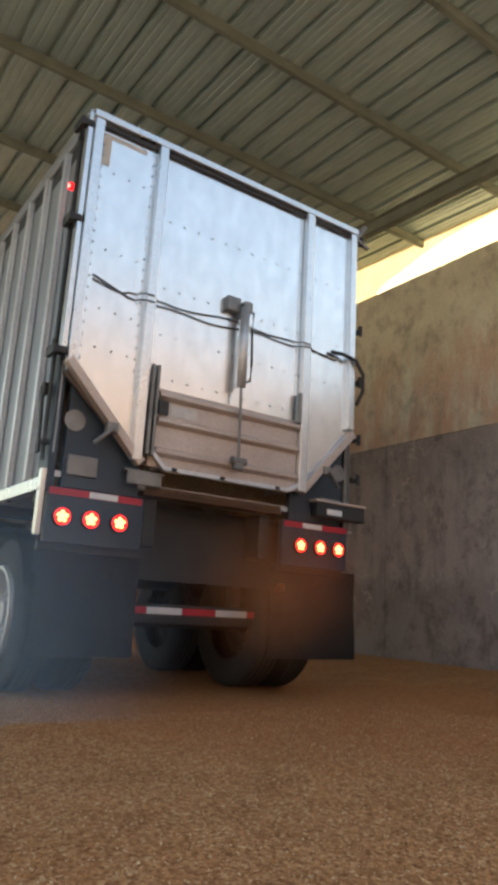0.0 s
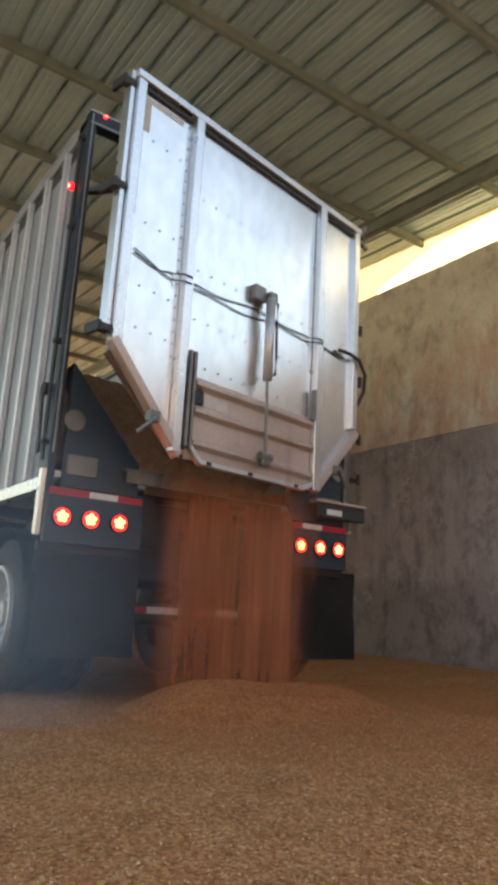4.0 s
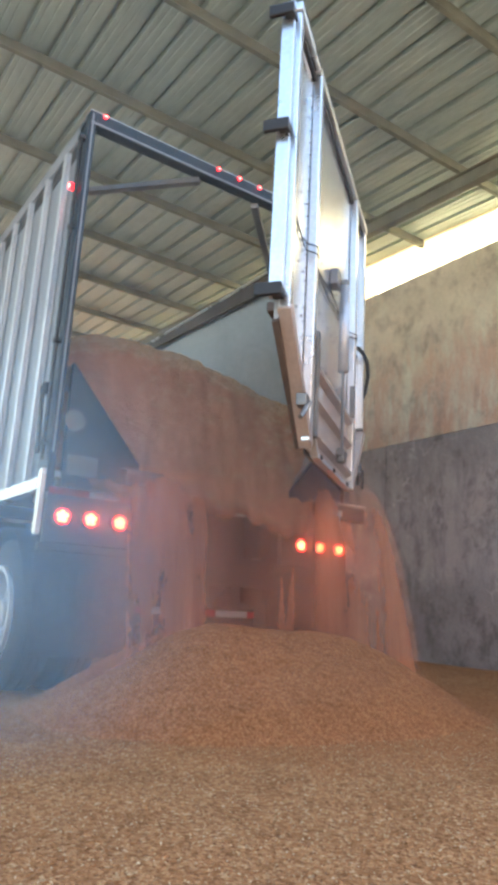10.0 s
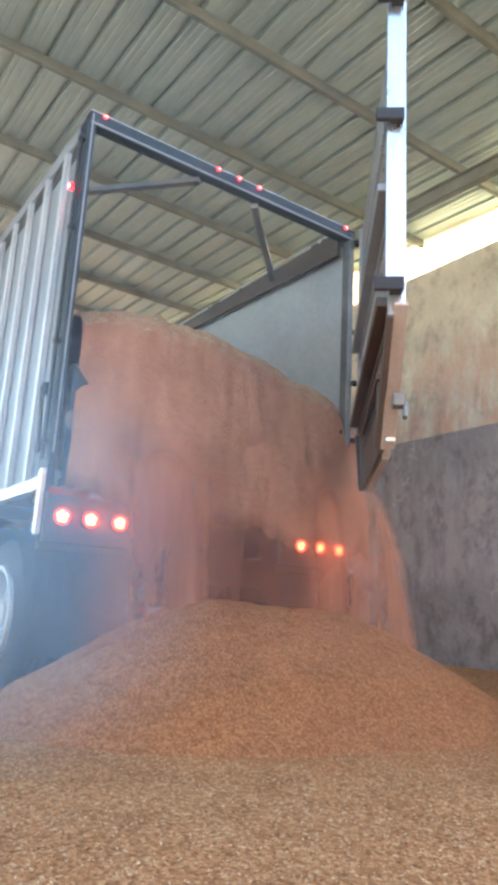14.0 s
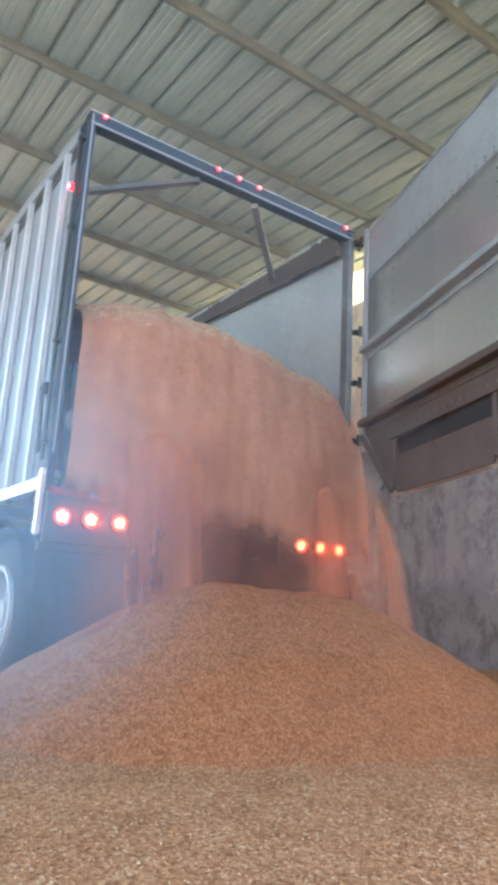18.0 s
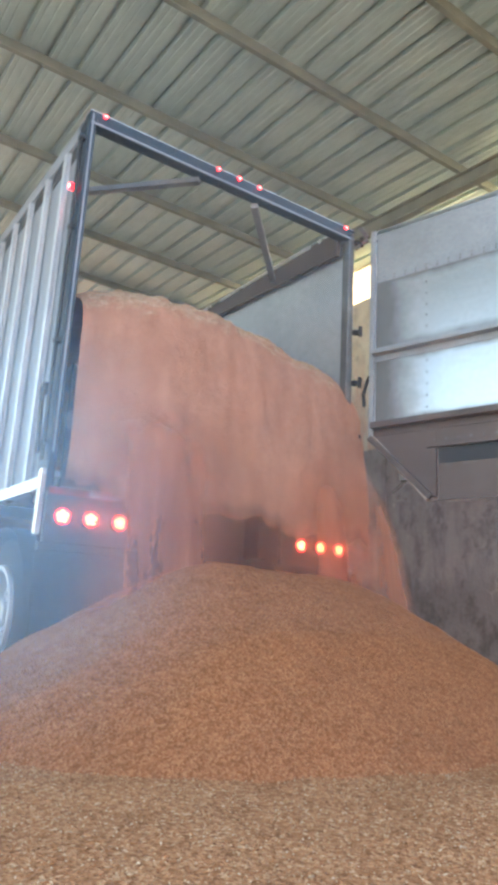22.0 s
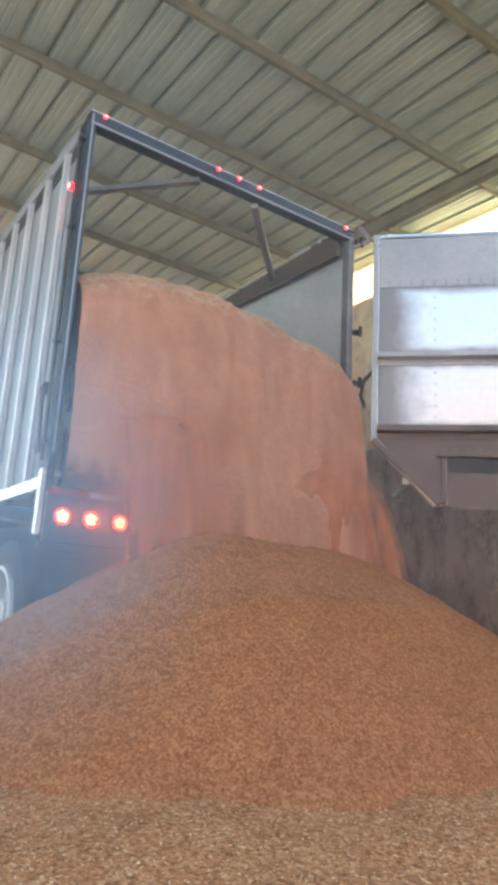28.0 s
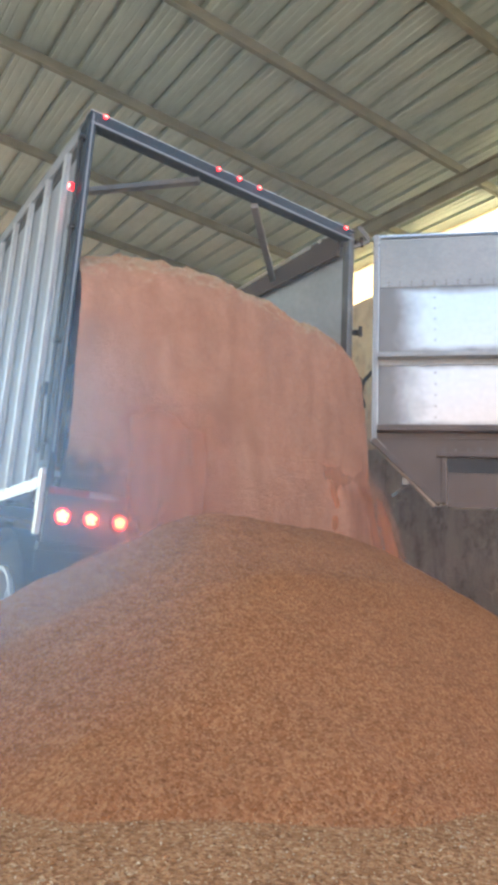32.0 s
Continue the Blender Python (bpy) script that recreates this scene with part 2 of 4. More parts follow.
CONC_LOW = concrete("lower concrete", (0.29, 0.263, 0.268), (0.47, 0.42, 0.42), (0.095, 0.080, 0.082), (1.2, 2.4))


def sheet_material(name, dark, light):
    """Translucent plastic."""
    m, t, b = material(name, 0.6)
    tone = ramp(t, grain_noise(t, 2.5, 5), [(0.3, dark), (0.7, light)])
    t.links.new(tone, b.inputs["Base Color"])
    lit = t.nodes.new("ShaderNodeBsdfTranslucent")
    t.links.new(tone, lit.inputs["Color"])
    body = t.nodes.new("ShaderNodeMixShader")
    body.inputs[0].default_value = 0.85
    t.links.new(b.outputs[0], body.inputs[1])
    t.links.new(lit.outputs[0], body.inputs[2])
    t.links.new(body.outputs[0], t.nodes["Material Output"].inputs["Surface"])
    return m


LIGHT_SHEET = sheet_material("yellow plastic", (0.72, 0.63, 0.44), (0.82, 0.73, 0.55))
CLEAR_SHEET = sheet_material("clear plastic", (0.93, 0.86, 0.68), (0.97, 0.91, 0.75))
YARD_PINK = plain("warm render", (0.33, 0.235, 0.185), (0.43, 0.32, 0.25), 0.8, 0.9, 0.0, 0.2, 0.01)
YARD_PALE = plain("ochre render", (0.70, 0.60, 0.44), (0.80, 0.70, 0.53), 0.8, 0.9, 0.0, 0.2, 0.01)


def floor_material():
    m, t, b = material("trodden seed and chaff", 0.85)
    co = t.nodes.new("ShaderNodeTexCoord")
    v = t.nodes.new("ShaderNodeTexVoronoi")
    v.inputs["Scale"].default_value = 75
    t.links.new(co.outputs["Object"], v.inputs["Vector"])
    kernel = ramp(t, v.outputs["Color"], [(0.1, (0.30, 0.131, 0.049)), (0.5, (0.49, 0.237, 0.094)), (0.8, (0.60, 0.327, 0.150)), (0.95, (0.74, 0.51, 0.29))])
    patch = ramp(t, grain_noise(t, 3.2, 6), [(0.32, (0.80, 0.76, 0.72)), (0.66, (1.0, 1.0, 1.0))])
    c = mixed(t, kernel, patch, 0.9, "MULTIPLY")
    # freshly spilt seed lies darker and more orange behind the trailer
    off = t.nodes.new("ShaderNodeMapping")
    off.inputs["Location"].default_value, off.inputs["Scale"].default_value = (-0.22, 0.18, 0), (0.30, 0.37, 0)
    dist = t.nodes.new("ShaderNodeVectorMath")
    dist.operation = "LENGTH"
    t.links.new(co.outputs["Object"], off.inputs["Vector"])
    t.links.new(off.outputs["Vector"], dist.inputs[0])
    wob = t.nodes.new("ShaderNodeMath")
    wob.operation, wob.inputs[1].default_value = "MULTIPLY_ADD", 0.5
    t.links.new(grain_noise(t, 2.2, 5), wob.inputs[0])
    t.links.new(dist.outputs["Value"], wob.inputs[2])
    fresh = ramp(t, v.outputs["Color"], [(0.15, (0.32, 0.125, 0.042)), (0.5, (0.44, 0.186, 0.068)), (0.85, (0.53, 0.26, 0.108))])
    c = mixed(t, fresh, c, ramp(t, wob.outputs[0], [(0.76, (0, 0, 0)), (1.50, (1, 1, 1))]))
    # past the shed seed gives way to an unseen yard, pale to bounce light
    sep = t.nodes.new("ShaderNodeSeparateXYZ")
    t.links.new(co.outputs["Object"], sep.inputs[0])
    away = t.nodes.new("ShaderNodeMath")
    away.operation = "MINIMUM"
    right_of = t.nodes.new("ShaderNodeMath")
    right_of.operation, right_of.inputs[1].default_value = "ADD", 4.4
    front_of = t.nodes.new("ShaderNodeMath")
    front_of.operation, front_of.inputs[1].default_value = "ADD", 4.9
    t.links.new(sep.outputs["X"], right_of.inputs[0])
    t.links.new(sep.outputs["Y"], front_of.inputs[0])
    t.links.new(right_of.outputs[0], away.inputs[0])
    t.links.new(front_of.outputs[0], away.inputs[1])
    yard = ramp(t, grain_noise(t, 1.5, 6), [(0.3, (0.32, 0.29, 0.245)), (0.7, (0.44, 0.395, 0.34))])
    c = mixed(t, yard, c, ramp(t, away.outputs[0], [(0.0, (0, 0, 0)), (0.5, (1, 1, 1))]))
    t.links.new(c, b.inputs["Base Color"])
    add = t.nodes.new("ShaderNodeMath")
    add.operation = "ADD"
    t.links.new(v.outputs["Distance"], add.inputs[0])
    t.links.new(grain_noise(t, 12, 6), add.inputs[1])
    bump(t, b, add.outputs[0], 0.9, 0.03)
    b.inputs["Specular IOR Level"].default_value = 0.2
    return m


FLOOR = floor_material()


def chaff_material():
    m, t, b = material("husks and kernels", 0.7)
    g = t.nodes.new("ShaderNodeNewGeometry")
    t.links.new(ramp(t, g.outputs["Random Per Island"], [(0.0, (0.26, 0.12, 0.05)), (0.45, (0.50, 0.28, 0.13)), (0.75, (0.58, 0.40, 0.21)), (1.0, (0.72, 0.57, 0.36))]), b.inputs["Base Color"])
    return m


CHAFF = chaff_material()


# ---- mesh helpers ----
def box(bm, x0, x1, y0, y1, z0, z1, bevel=0.0, m=None):
    r = bmesh.ops.create_cube(bm, size=1.0)["verts"]
    mat = Matrix.Translation(((x0 + x1) / 2, (y0 + y1) / 2, (z0 + z1) / 2)) @ Matrix.Diagonal((abs(x1 - x0), abs(y1 - y0), abs(z1 - z0), 1))
    bmesh.ops.transform(bm, matrix=mat, verts=r)
    if bevel:
        es = list({e for v in r for e in v.link_edges})
        r = bmesh.ops.bevel(bm, geom=es, offset=bevel, segments=2, affect="EDGES", profile=0.5)["verts"]
    if m:
        bmesh.ops.transform(bm, matrix=m, verts=list(set(r)))
    return bm


def rod(bm, a, b, r, seg=12, r2=None, caps=True):
    a, b = Vector(a), Vector(b)
    d = b - a
    q = d.to_track_quat("Z", "Y").to_matrix().to_4x4()
    v = bmesh.ops.create_cone(bm, cap_ends=caps, segments=seg, radius1=r, radius2=r if r2 is None else r2, depth=d.length)["verts"]
    bmesh.ops.transform(bm, matrix=Matrix.Translation((a + b) / 2) @ q, verts=v)
    return bm


def bar(bm, a, b, w, h, bevel=0.004):
    """A straight box section from a to b."""
    a, b = Vector(a), Vector(b)
    d = b - a
    q = d.to_track_quat("Y", "Z").to_matrix().to_4x4()
    return box(bm, -w / 2, w / 2, -d.length / 2, d.length / 2, -h / 2, h / 2, bevel, Matrix.Translation((a + b) / 2) @ q)


def tube(bm, pts, r, seg=8):
    """A bent pipe or hose through points."""
    pts = [Vector(p) for p in pts]
    rings = []
    for i, p in enumerate(pts):
        d = (pts[min(i + 1, len(pts) - 1)] - pts[max(i - 1, 0)]).normalized()
        q = d.to_track_quat("Z", "Y").to_matrix()
        rings.append([bm.verts.new(p + q @ Vector((r * math.cos(2 * math.pi * k / seg), r * math.sin(2 * math.pi * k / seg), 0))) for k in range(seg)])
    for s, t in zip(rings, rings[1:]):
        for k in range(seg):
            bm.faces.new((s[k], s[(k + 1) % seg], t[(k + 1) % seg], t[k]))
    return bm


def slab(bm, outline, y0, y1):
    """An outline in x and z, given thickness from y0 to y1."""
    f = [bm.verts.new((x, y0, z)) for x, z in outline]
    g = [bm.verts.new((x, y1, z)) for x, z in outline]
    bm.faces.new(f)
    bm.faces.new(g[::-1])
    n = len(f)
    for i in range(n):
        bm.faces.new((f[i], g[i], g[(i + 1) % n], f[(i + 1) % n]))
    bmesh.ops.recalc_face_normals(bm, faces=bm.faces)
    return bm


def shift(bm, v):
    bmesh.ops.translate(bm, vec=v, verts=bm.verts)
    return bm


def mesh(name, bm, mat, smooth=False):
    me = bpy.data.meshes.new(name)
    if smooth:
        for f in bm.faces:
            f.smooth = True
    bm.to_mesh(me)
    bm.free()
    me.materials.append(mat)
    return me


def part(name, bm, mat, parent, label="", smooth=False):
    ob = new(name, mesh(name, bm, mat, smooth))
    ob.parent = parent
    return tagged(ob, label)


def cover(ob, values):
    """Stores how thickly the seed lies at each vertex."""
    at = ob.data.attributes.new("cover", "FLOAT", "POINT")
    at.data.foreach_set("value", values)
    return ob


def ease(k):
    k = min(1.0, max(0.0, k))
    return k * k * (3 - 2 * k)


def soft_edge(u, w):
    k = min(1.0, max(0.0, min(u, 1 - u) / w))
    return k * k * (3 - 2 * k)


def thing(name, label, category, at=(0, 0, 0), group="", kind=""):
    ob = new(name)
    ob.location = at
    ob.empty_display_size = 0.2
    return tagged(ob, label, category, group, kind)


def B():
    return bmesh.new()


# ---- the shed ----
ROOF_Z, SLOPE = 6.0, 0.05
WALL_X = 4.55


def roof_z(y):
    return ROOF_Z + SLOPE * y


def build_shed():
    # floor, one sheet to the horizon, with soft unevenness near the trailer
    bm = B()
    nx = [-900, -200, -60, -20] + [-9 + 0.12 * i for i in range(130)] + [9, 20, 60, 200, 900]
    ny = [-900, -200, -60, -20] + [-6 + 0.12 * i for i in range(110)] + [9, 14, 25, 60, 200, 900]
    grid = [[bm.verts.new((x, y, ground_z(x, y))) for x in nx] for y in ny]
    for a, b in zip(grid, grid[1:]):
        for i in range(len(nx) - 1):
            bm.faces.new((a[i], a[i + 1], b[i + 1], b[i]))
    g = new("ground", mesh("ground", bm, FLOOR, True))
    tagged(g, "flat floor strewn with trodden seed and pale chaff", "ground", kind="structure")

    # roof sheets with raised ribs
    bm = B()
    x0, x1, pitch_, hi = -6.6, 4.60, 0.305, 0.06
    xs = []
    n = int((x1 - x0) / pitch_)
    for i in range(n + 1):
        x = x1 - i * pitch_
        xs += [(x, 0), (x - 0.085, 0), (x - 0.090, 0.006), (x - 0.105, 0.006), (x - 0.110, 0), (x - 0.165, 0), (x - 0.170, 0.006), (x - 0.185, 0.006), (x - 0.190, 0),
               (x - 0.232, 0), (x - 0.247, hi), (x - 0.290, hi)]
    ys = [-1.9 + 0.7 * k for k in range(24)]
    rows = [[bm.verts.new((x, y, roof_z(y) + dz + 0.012 * noise.noise((x * 0.6, y * 0.5, 3)))) for x, dz in xs] for y in ys]
    for a, b in zip(rows, rows[1:]):
        for i in range(len(xs) - 1):
            bm.faces.new((a[i], a[i + 1], b[i + 1], b[i]))
    tagged(new("ceiling", mesh("ceiling", bm, ROOFING)), "ribbed galvanised steel roof sheets seen from below", "ceiling", kind="structure")

    # purlins across the shed: C sections
    bm = B()
    for z0, z1, y0, y1 in ((-0.11, 0.0, -0.003, 0.003), (-0.11, -0.104, 0.0, 0.05), (-0.006, 0.0, 0.0, 0.05), (-0.11, -0.095, 0.047, 0.053)):
        box(bm, -6.6, 4.56, y0, y1, z0, z1)
    me = mesh("purlin", bm, RUST)
    for i in range(11):
        y = (-1.86, -1.02, 0.46, 2.03, 3.72)[i] if i < 5 else 3.72 + 1.6 * (i - 4)
        ob = new("purlin", me)
        ob.location = (0, y, roof_z(y) - 0.014)
        tagged(ob, "rusty steel roof purlin under the sheets", "beam", "roof purlins", "structure")
    # rafters along the shed
    for x in (3.42, -3.6):
        bm = B()
        for w, z0, z1 in ((0.055, -0.012, 0.0), (0.004, -0.19, -0.012), (0.055, -0.20, -0.19)):
            box(bm, -w, w, -1.9, 14.2, z0, z1)
        ob = new("rafter", mesh("rafter", bm, RUST))
        ob.matrix_basis = Matrix.Translation((x, 0, ROOF_Z - 0.175)) @ Matrix.Rotation(math.atan(SLOPE), 4, "X")
        tagged(ob, "rusty steel roof rafter", "beam", "roof rafters", "structure")

    # concrete wall, with its upper and lower lifts
    wall = thing("wall_east", "stained grey concrete wall with a lighter upper lift", "wall", (0, 0, 0), kind="structure")
    y = -16.76
    while y < 13:
        bm = box(B(), WALL_X + 0.003, WALL_X + 0.30, y + 0.004, y + 4.876, -0.3, 3.06, 0.006)
        part("panel", bm, CONC_LOW, wall, "dark grey stained concrete")
        y += 4.88
    # a band of plastic sheet under the roof, clear in a wedge, yellow beyond
    for y0, y1, top in ((-16.76, -1.95, (4.2, 4.2)), (-1.945, 0.30, (5.35, 5.35)), (0.305, 3.02, (5.545, 5.565)), (3.025, 14.2, (5.565, 5.565))):
        bm = B()
        v = [bm.verts.new((x, yy, z)) for x in (WALL_X + 0.015, WALL_X + 0.29) for yy, z in ((y0, 3.068), (y1, 3.068), (y1, top[1]), (y0, top[0]))]
        for f in ((0, 1, 2, 3), (7, 6, 5, 4), (0, 4, 5, 1), (1, 5, 6, 2), (2, 6, 7, 3), (3, 7, 4, 0)):
            bm.faces.new([v[k] for k in f])
        bmesh.ops.recalc_face_normals(bm, faces=bm.faces)
        part("panel", bm, CONC_UP, wall, "lighter concrete with rusty stains")
    wedge = [(0.75, 5.99), (1.51, 5.955), (2.03, 5.88), (2.59, 5.745), (2.83, 5.69), (2.95, 5.62)]
    old = [(3.00, 5.570), (14.2, 5.570), (14.2, 6.70), (-1.9, 5.96), (-1.9, 5.94)] + wedge
    # its unseen stretch (y < 0.30) is made taller to let in more light
    clear = [(-1.9, 5.355), (0.30, 5.355), (0.30, 5.55), (2.97, 5.572)] + [(y + 0.004, z - 0.006) for y, z in wedge[::-1]] + [(-1.9, 5.93)]
    for outline, mat, label in ((old, LIGHT_SHEET, "yellow translucent plastic strip under the roof"), (clear, CLEAR_SHEET, "clear plastic strip glaring with daylight")):
        bm = B()
        v = [bm.verts.new((x, yy, z)) for x in (WALL_X + 0.02, WALL_X + 0.024) for yy, z in outline]
        n = len(outline)
        bm.faces.new(v[:n])
        bm.faces.new(v[n:][::-1])
        for i in range(n):
            bm.faces.new((v[i], v[n + i], v[n + (i + 1) % n], v[(i + 1) % n]))
        bmesh.ops.recalc_face_normals(bm, faces=bm.faces)
        part("light_strip", bm, mat, wall, label)
    # unseen plain walls, added to close the yard and tint the door's reflection
    tagged(new("wall_south", mesh("wall_south", box(B(), -30, 24, -15.6, -15.0, -0.2, 8.6, 0.01), YARD_PINK)), "unseen warm-coloured wall added for the door's reflection", "wall", kind="structure")
    tagged(new("wall_neighbour", mesh("wall_neighbour", box(B(), 9.0, 9.6, -11.0, 24, -0.2, 4.0, 0.01), YARD_PALE)), "unseen ochre wall added beyond the shed", "wall", kind="structure")


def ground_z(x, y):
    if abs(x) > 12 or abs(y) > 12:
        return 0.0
    # added rise of the floor, fitted to meet the wall's base line
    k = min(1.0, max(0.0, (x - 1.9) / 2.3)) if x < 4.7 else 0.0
    rise = 0.10 * k * k * (3 - 2 * k)
    return rise + 0.012 * noise.noise((x * 1.1, y * 1.1, 0.2)) + 0.010 * noise.noise((x * 4.3, y * 4.3, 1.7)) - 0.004


# ---- the grain trailer ----
HW, TOP, SILL = 1.295, 4.10, 1.50


def rivet_field(bm, spots, y, r=0.009):
    for x, z in spots:
        v = bmesh.ops.create_cone(bm, cap_ends=True, segments=6, radius1=r, radius2=r * 0.6, depth=0.006)["verts"]
        bmesh.ops.transform(bm, matrix=Matrix.Translation((x, y, z)) @ Matrix.Rotation(radians(90), 4, "X"), verts=v)
    return bm


def build_trailer():
    t = thing("grain_trailer", "aluminium grain trailer with ribbed sides standing on the seed", "trailer")
    L = 11.0
    # side walls with hat posts
    for s in (-1, 1):
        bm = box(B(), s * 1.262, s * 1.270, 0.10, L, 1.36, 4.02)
        # left sheet's base colour is darkened for the weaker light on that side
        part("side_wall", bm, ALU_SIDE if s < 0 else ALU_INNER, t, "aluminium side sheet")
        bm = B()
        box(bm, s * 1.235, s * 1.300, 0.06, L, 3.97, 4.09, 0.012)
        box(bm, s * 1.215, s * 1.245, 0.06, L, 3.985, 4.00, 0.003)
        part("top_rail", bm, ALU_SIDE, t, "weathered aluminium top rail")
        bm = B()
        box(bm, s * 1.255, s * 1.315, 0.02, L, 1.32, 1.40, 0.006)
        box(bm, s * 1.275, s * 1.345, 0.02, L, 1.30, 1.316, 0.003)
        part("bottom_rail", bm, ALU_EDGE, t, "aluminium bottom rail")
        # black strip stands in for the shadow gaps below the rail
        part("rail_shade", box(B(), s * 1.2705, s * 1.276, 0.21, L, 3.86, 3.968), BLACK, t, "black strip standing for shade under the top rail")
        hat = B()
        for y0, y1, d in ((-0.055, -0.030, 0.004), (0.030, 0.055, 0.004), (-0.030, 0.030, 0.034)):
            box(hat, s * 1.2765, s * (1.2765 + d), y0, y1, 1.41, 3.965, 0.003)
        me = mesh("side_post", hat, ALU_DULL)
        y = 0.44
        while y < L:
            ob = new("side_post", me)
            ob.parent, ob.location = t, (0, y, 0)
            y += 0.435
    # added dark plate that stands for the rail's dark underside
    bm = B()
    v = [bm.verts.new((x, y, z)) for x in (1.19, 1.234) for y, z in ((0.12, 3.86), (2.4, 3.955), (4.6, 4.02), (4.6, 4.10), (0.12, 4.10))]
    bm.faces.new(v[:5])
    bm.faces.new(v[5:][::-1])
    for i in range(5):
        bm.faces.new((v[i], v[5 + i], v[5 + (i + 1) % 5], v[(i + 1) % 5]))
    bmesh.ops.recalc_face_normals(bm, faces=bm.faces)
    part("dark_underside", bm, GRIMY, t, "dark tapering strip for the inner top rail's dark underside")
    part("rail_edge", bar(B(), (1.185, 0.12, 4.11), (1.185, 8.0, 4.11), 0.025, 0.03), ALU_EDGE, t, "bright rail edge")
    bm = box(B(), -1.26, 1.26, L - 0.05, L, 1.36, 4.05)
    part("front_wall", bm, ALU_INNER, t)
    bm = box(B(), -1.26, 1.26, 0.02, L, 1.40, 1.44)
    part("floor_deck", bm, ALU_INNER, t, "moving slat floor")
    # rear frame
    for s in (-1, 1):
        bm = box(B(), s * (1.245 if s < 0 else 1.235), s * 1.300, 0.0, 0.20 if s < 0 else 0.09, 1.30, 4.075, 0.008)
        p = part("rear_post", bm, NAVY if s < 0 else STEEL, t, "dark blue painted rear post" if s < 0 else "worn grey steel rear post")
        bm = box(B(), s * 1.270, s * 1.282, -0.008, -0.001, 1.55, 4.07)
        part("seal_strip", bm, ALU_SIDE if s < 0 else STEEL, p, "dull metal strip")
        # gusset below the slanted edge of the door
        bm = slab(B(), [(s * 1.20, 2.18), (s * 0.66, 1.56), (s * 0.66, 1.34), (s * 1.20, 1.34)], 0.0, 0.05)
        g = part("gusset", bm, NAVY, t, "dark blue triangular corner plate")
        bm = B()
        v = [bm.verts.new((s * x, y, z)) for y in (0.052, 0.36) for x, z in ((1.19, 2.19), (0.66, 1.575), (0.66, 1.555), (1.19, 2.17))]
        for f in ((0, 1, 2, 3), (7, 6, 5, 4), (0, 4, 5, 1), (1, 5, 6, 2), (2, 6, 7, 3), (3, 7, 4, 0)):
            bm.faces.new([v[k] for k in f])
        bmesh.ops.recalc_face_normals(bm, faces=bm.faces)
        part("chute_plate", bm, DUSTY, t, "dusty slanted plate inside the rear opening")
        bm = rod(B(), (s * 1.157, -0.012, 1.785), (s * 1.157, 0.0, 1.785), 0.072, 24)
        part("cover", bm, STEEL, g, "round grey cover")
        bm = box(B(), s * 1.176, s * 0.97, -0.02, 0.0, 1.42, 1.555, 0.006)
        part("junction_box", bm, STEEL, g, "grey junction box")
    bm = B()
    box(bm, -1.30, 1.30, 0.0, 0.10, 3.99, 4.10, 0.008)
    h = part("header_beam", bm, NAVY, t, "dark blue rear header beam")
    bm = box(B(), -1.29, 1.29, -0.006, -0.001, 3.994, 4.010)
    part("seal_strip", bm, ALU_SIDE, h)
    bm = box(B(), -1.30, 1.30, 0.005, 0.095, 4.1005, 4.108)
    part("cap_strip", bm, ALU_DULL, h)
    for a, b in (((-1.22, 1.12, 3.99), (-0.33, 0.07, 3.965)), ((1.22, 1.15, 4.0), (0.21, 0.07, 3.96))):
        part("corner_brace", bar(B(), a, b, 0.06, 0.045), ALU_SIDE, t, "diagonal roof brace")
    # marker lamps
    for x in (-1.187, -0.203, 0.0, 0.203, 1.187):
        bm = rod(B(), (x, -0.014, 4.085), (x, 0.0, 4.085), 0.014, 12)
        hm = part("marker_lamp", bm, LAMP_RED, t, "small glowing red marker lamp")
        part("diode", rod(B(), (x, -0.018, 4.085), (x, -0.0145, 4.085), 0.008, 10), LAMP_MARK, hm)
    bm = rod(B(), (-1.328, 0.19, 3.56), (-1.300, 0.19, 3.56), 0.028, 14)
    sm = part("side_lamp", bm, LAMP_RED, t, "glowing red side lamp")
    part("diode", rod(B(), (-1.334, 0.19, 3.56), (-1.3285, 0.19, 3.56), 0.015, 10), LAMP_MARK, sm)

    # lamp panels, tape and mud flaps below the deck
    for s in (-1, 1):
        bm = box(B(), s * 1.275, s * 0.60, 0.0, 0.05, 0.98, 1.335, 0.006)
        lp = part("lamp_panel", bm, NAVY, t, "dark blue tail lamp panel")
        bm = box(B(), s * 1.27, s * 0.62, -0.004, -0.0005, 1.285, 1.33)
        part("tape", bm, TAPE_RED, lp, "red reflective tape")
        bm = box(B(), s * 1.00, s * 0.80, -0.008, -0.0045, 1.288, 1.327)
        part("tape", bm, TAPE_WHITE, lp, "white reflective tape")
        for x in (1.172, 0.979, 0.777):
            bm = rod(B(), (s * x, -0.022, 1.147), (s * x, 0.0, 1.147), 0.056, 24)
            lamp = part("tail_lamp", bm, LAMP_RED, t, "round glowing red tail lamp")
            part("bezel", ring(s * x, -0.024, 1.147, 0.066, 0.054), RUBBER, lamp, "black rubber ring")
            for k in range(6):
                a = radians(90 + 72 * k)
                q = (0, 0) if k == 5 else (0.026 * math.cos(a), 0.026 * math.sin(a))
                bm = rod(B(), (s * x + q[0], -0.0262, 1.147 + q[1]), (s * x + q[0], -0.0225, 1.147 + q[1]), 0.0135, 12)
                part("diode", bm, LAMP_HOT, lamp)
        fl = part("mud_flap", flap(s), RUBBER, t, "black rubber mud flap")
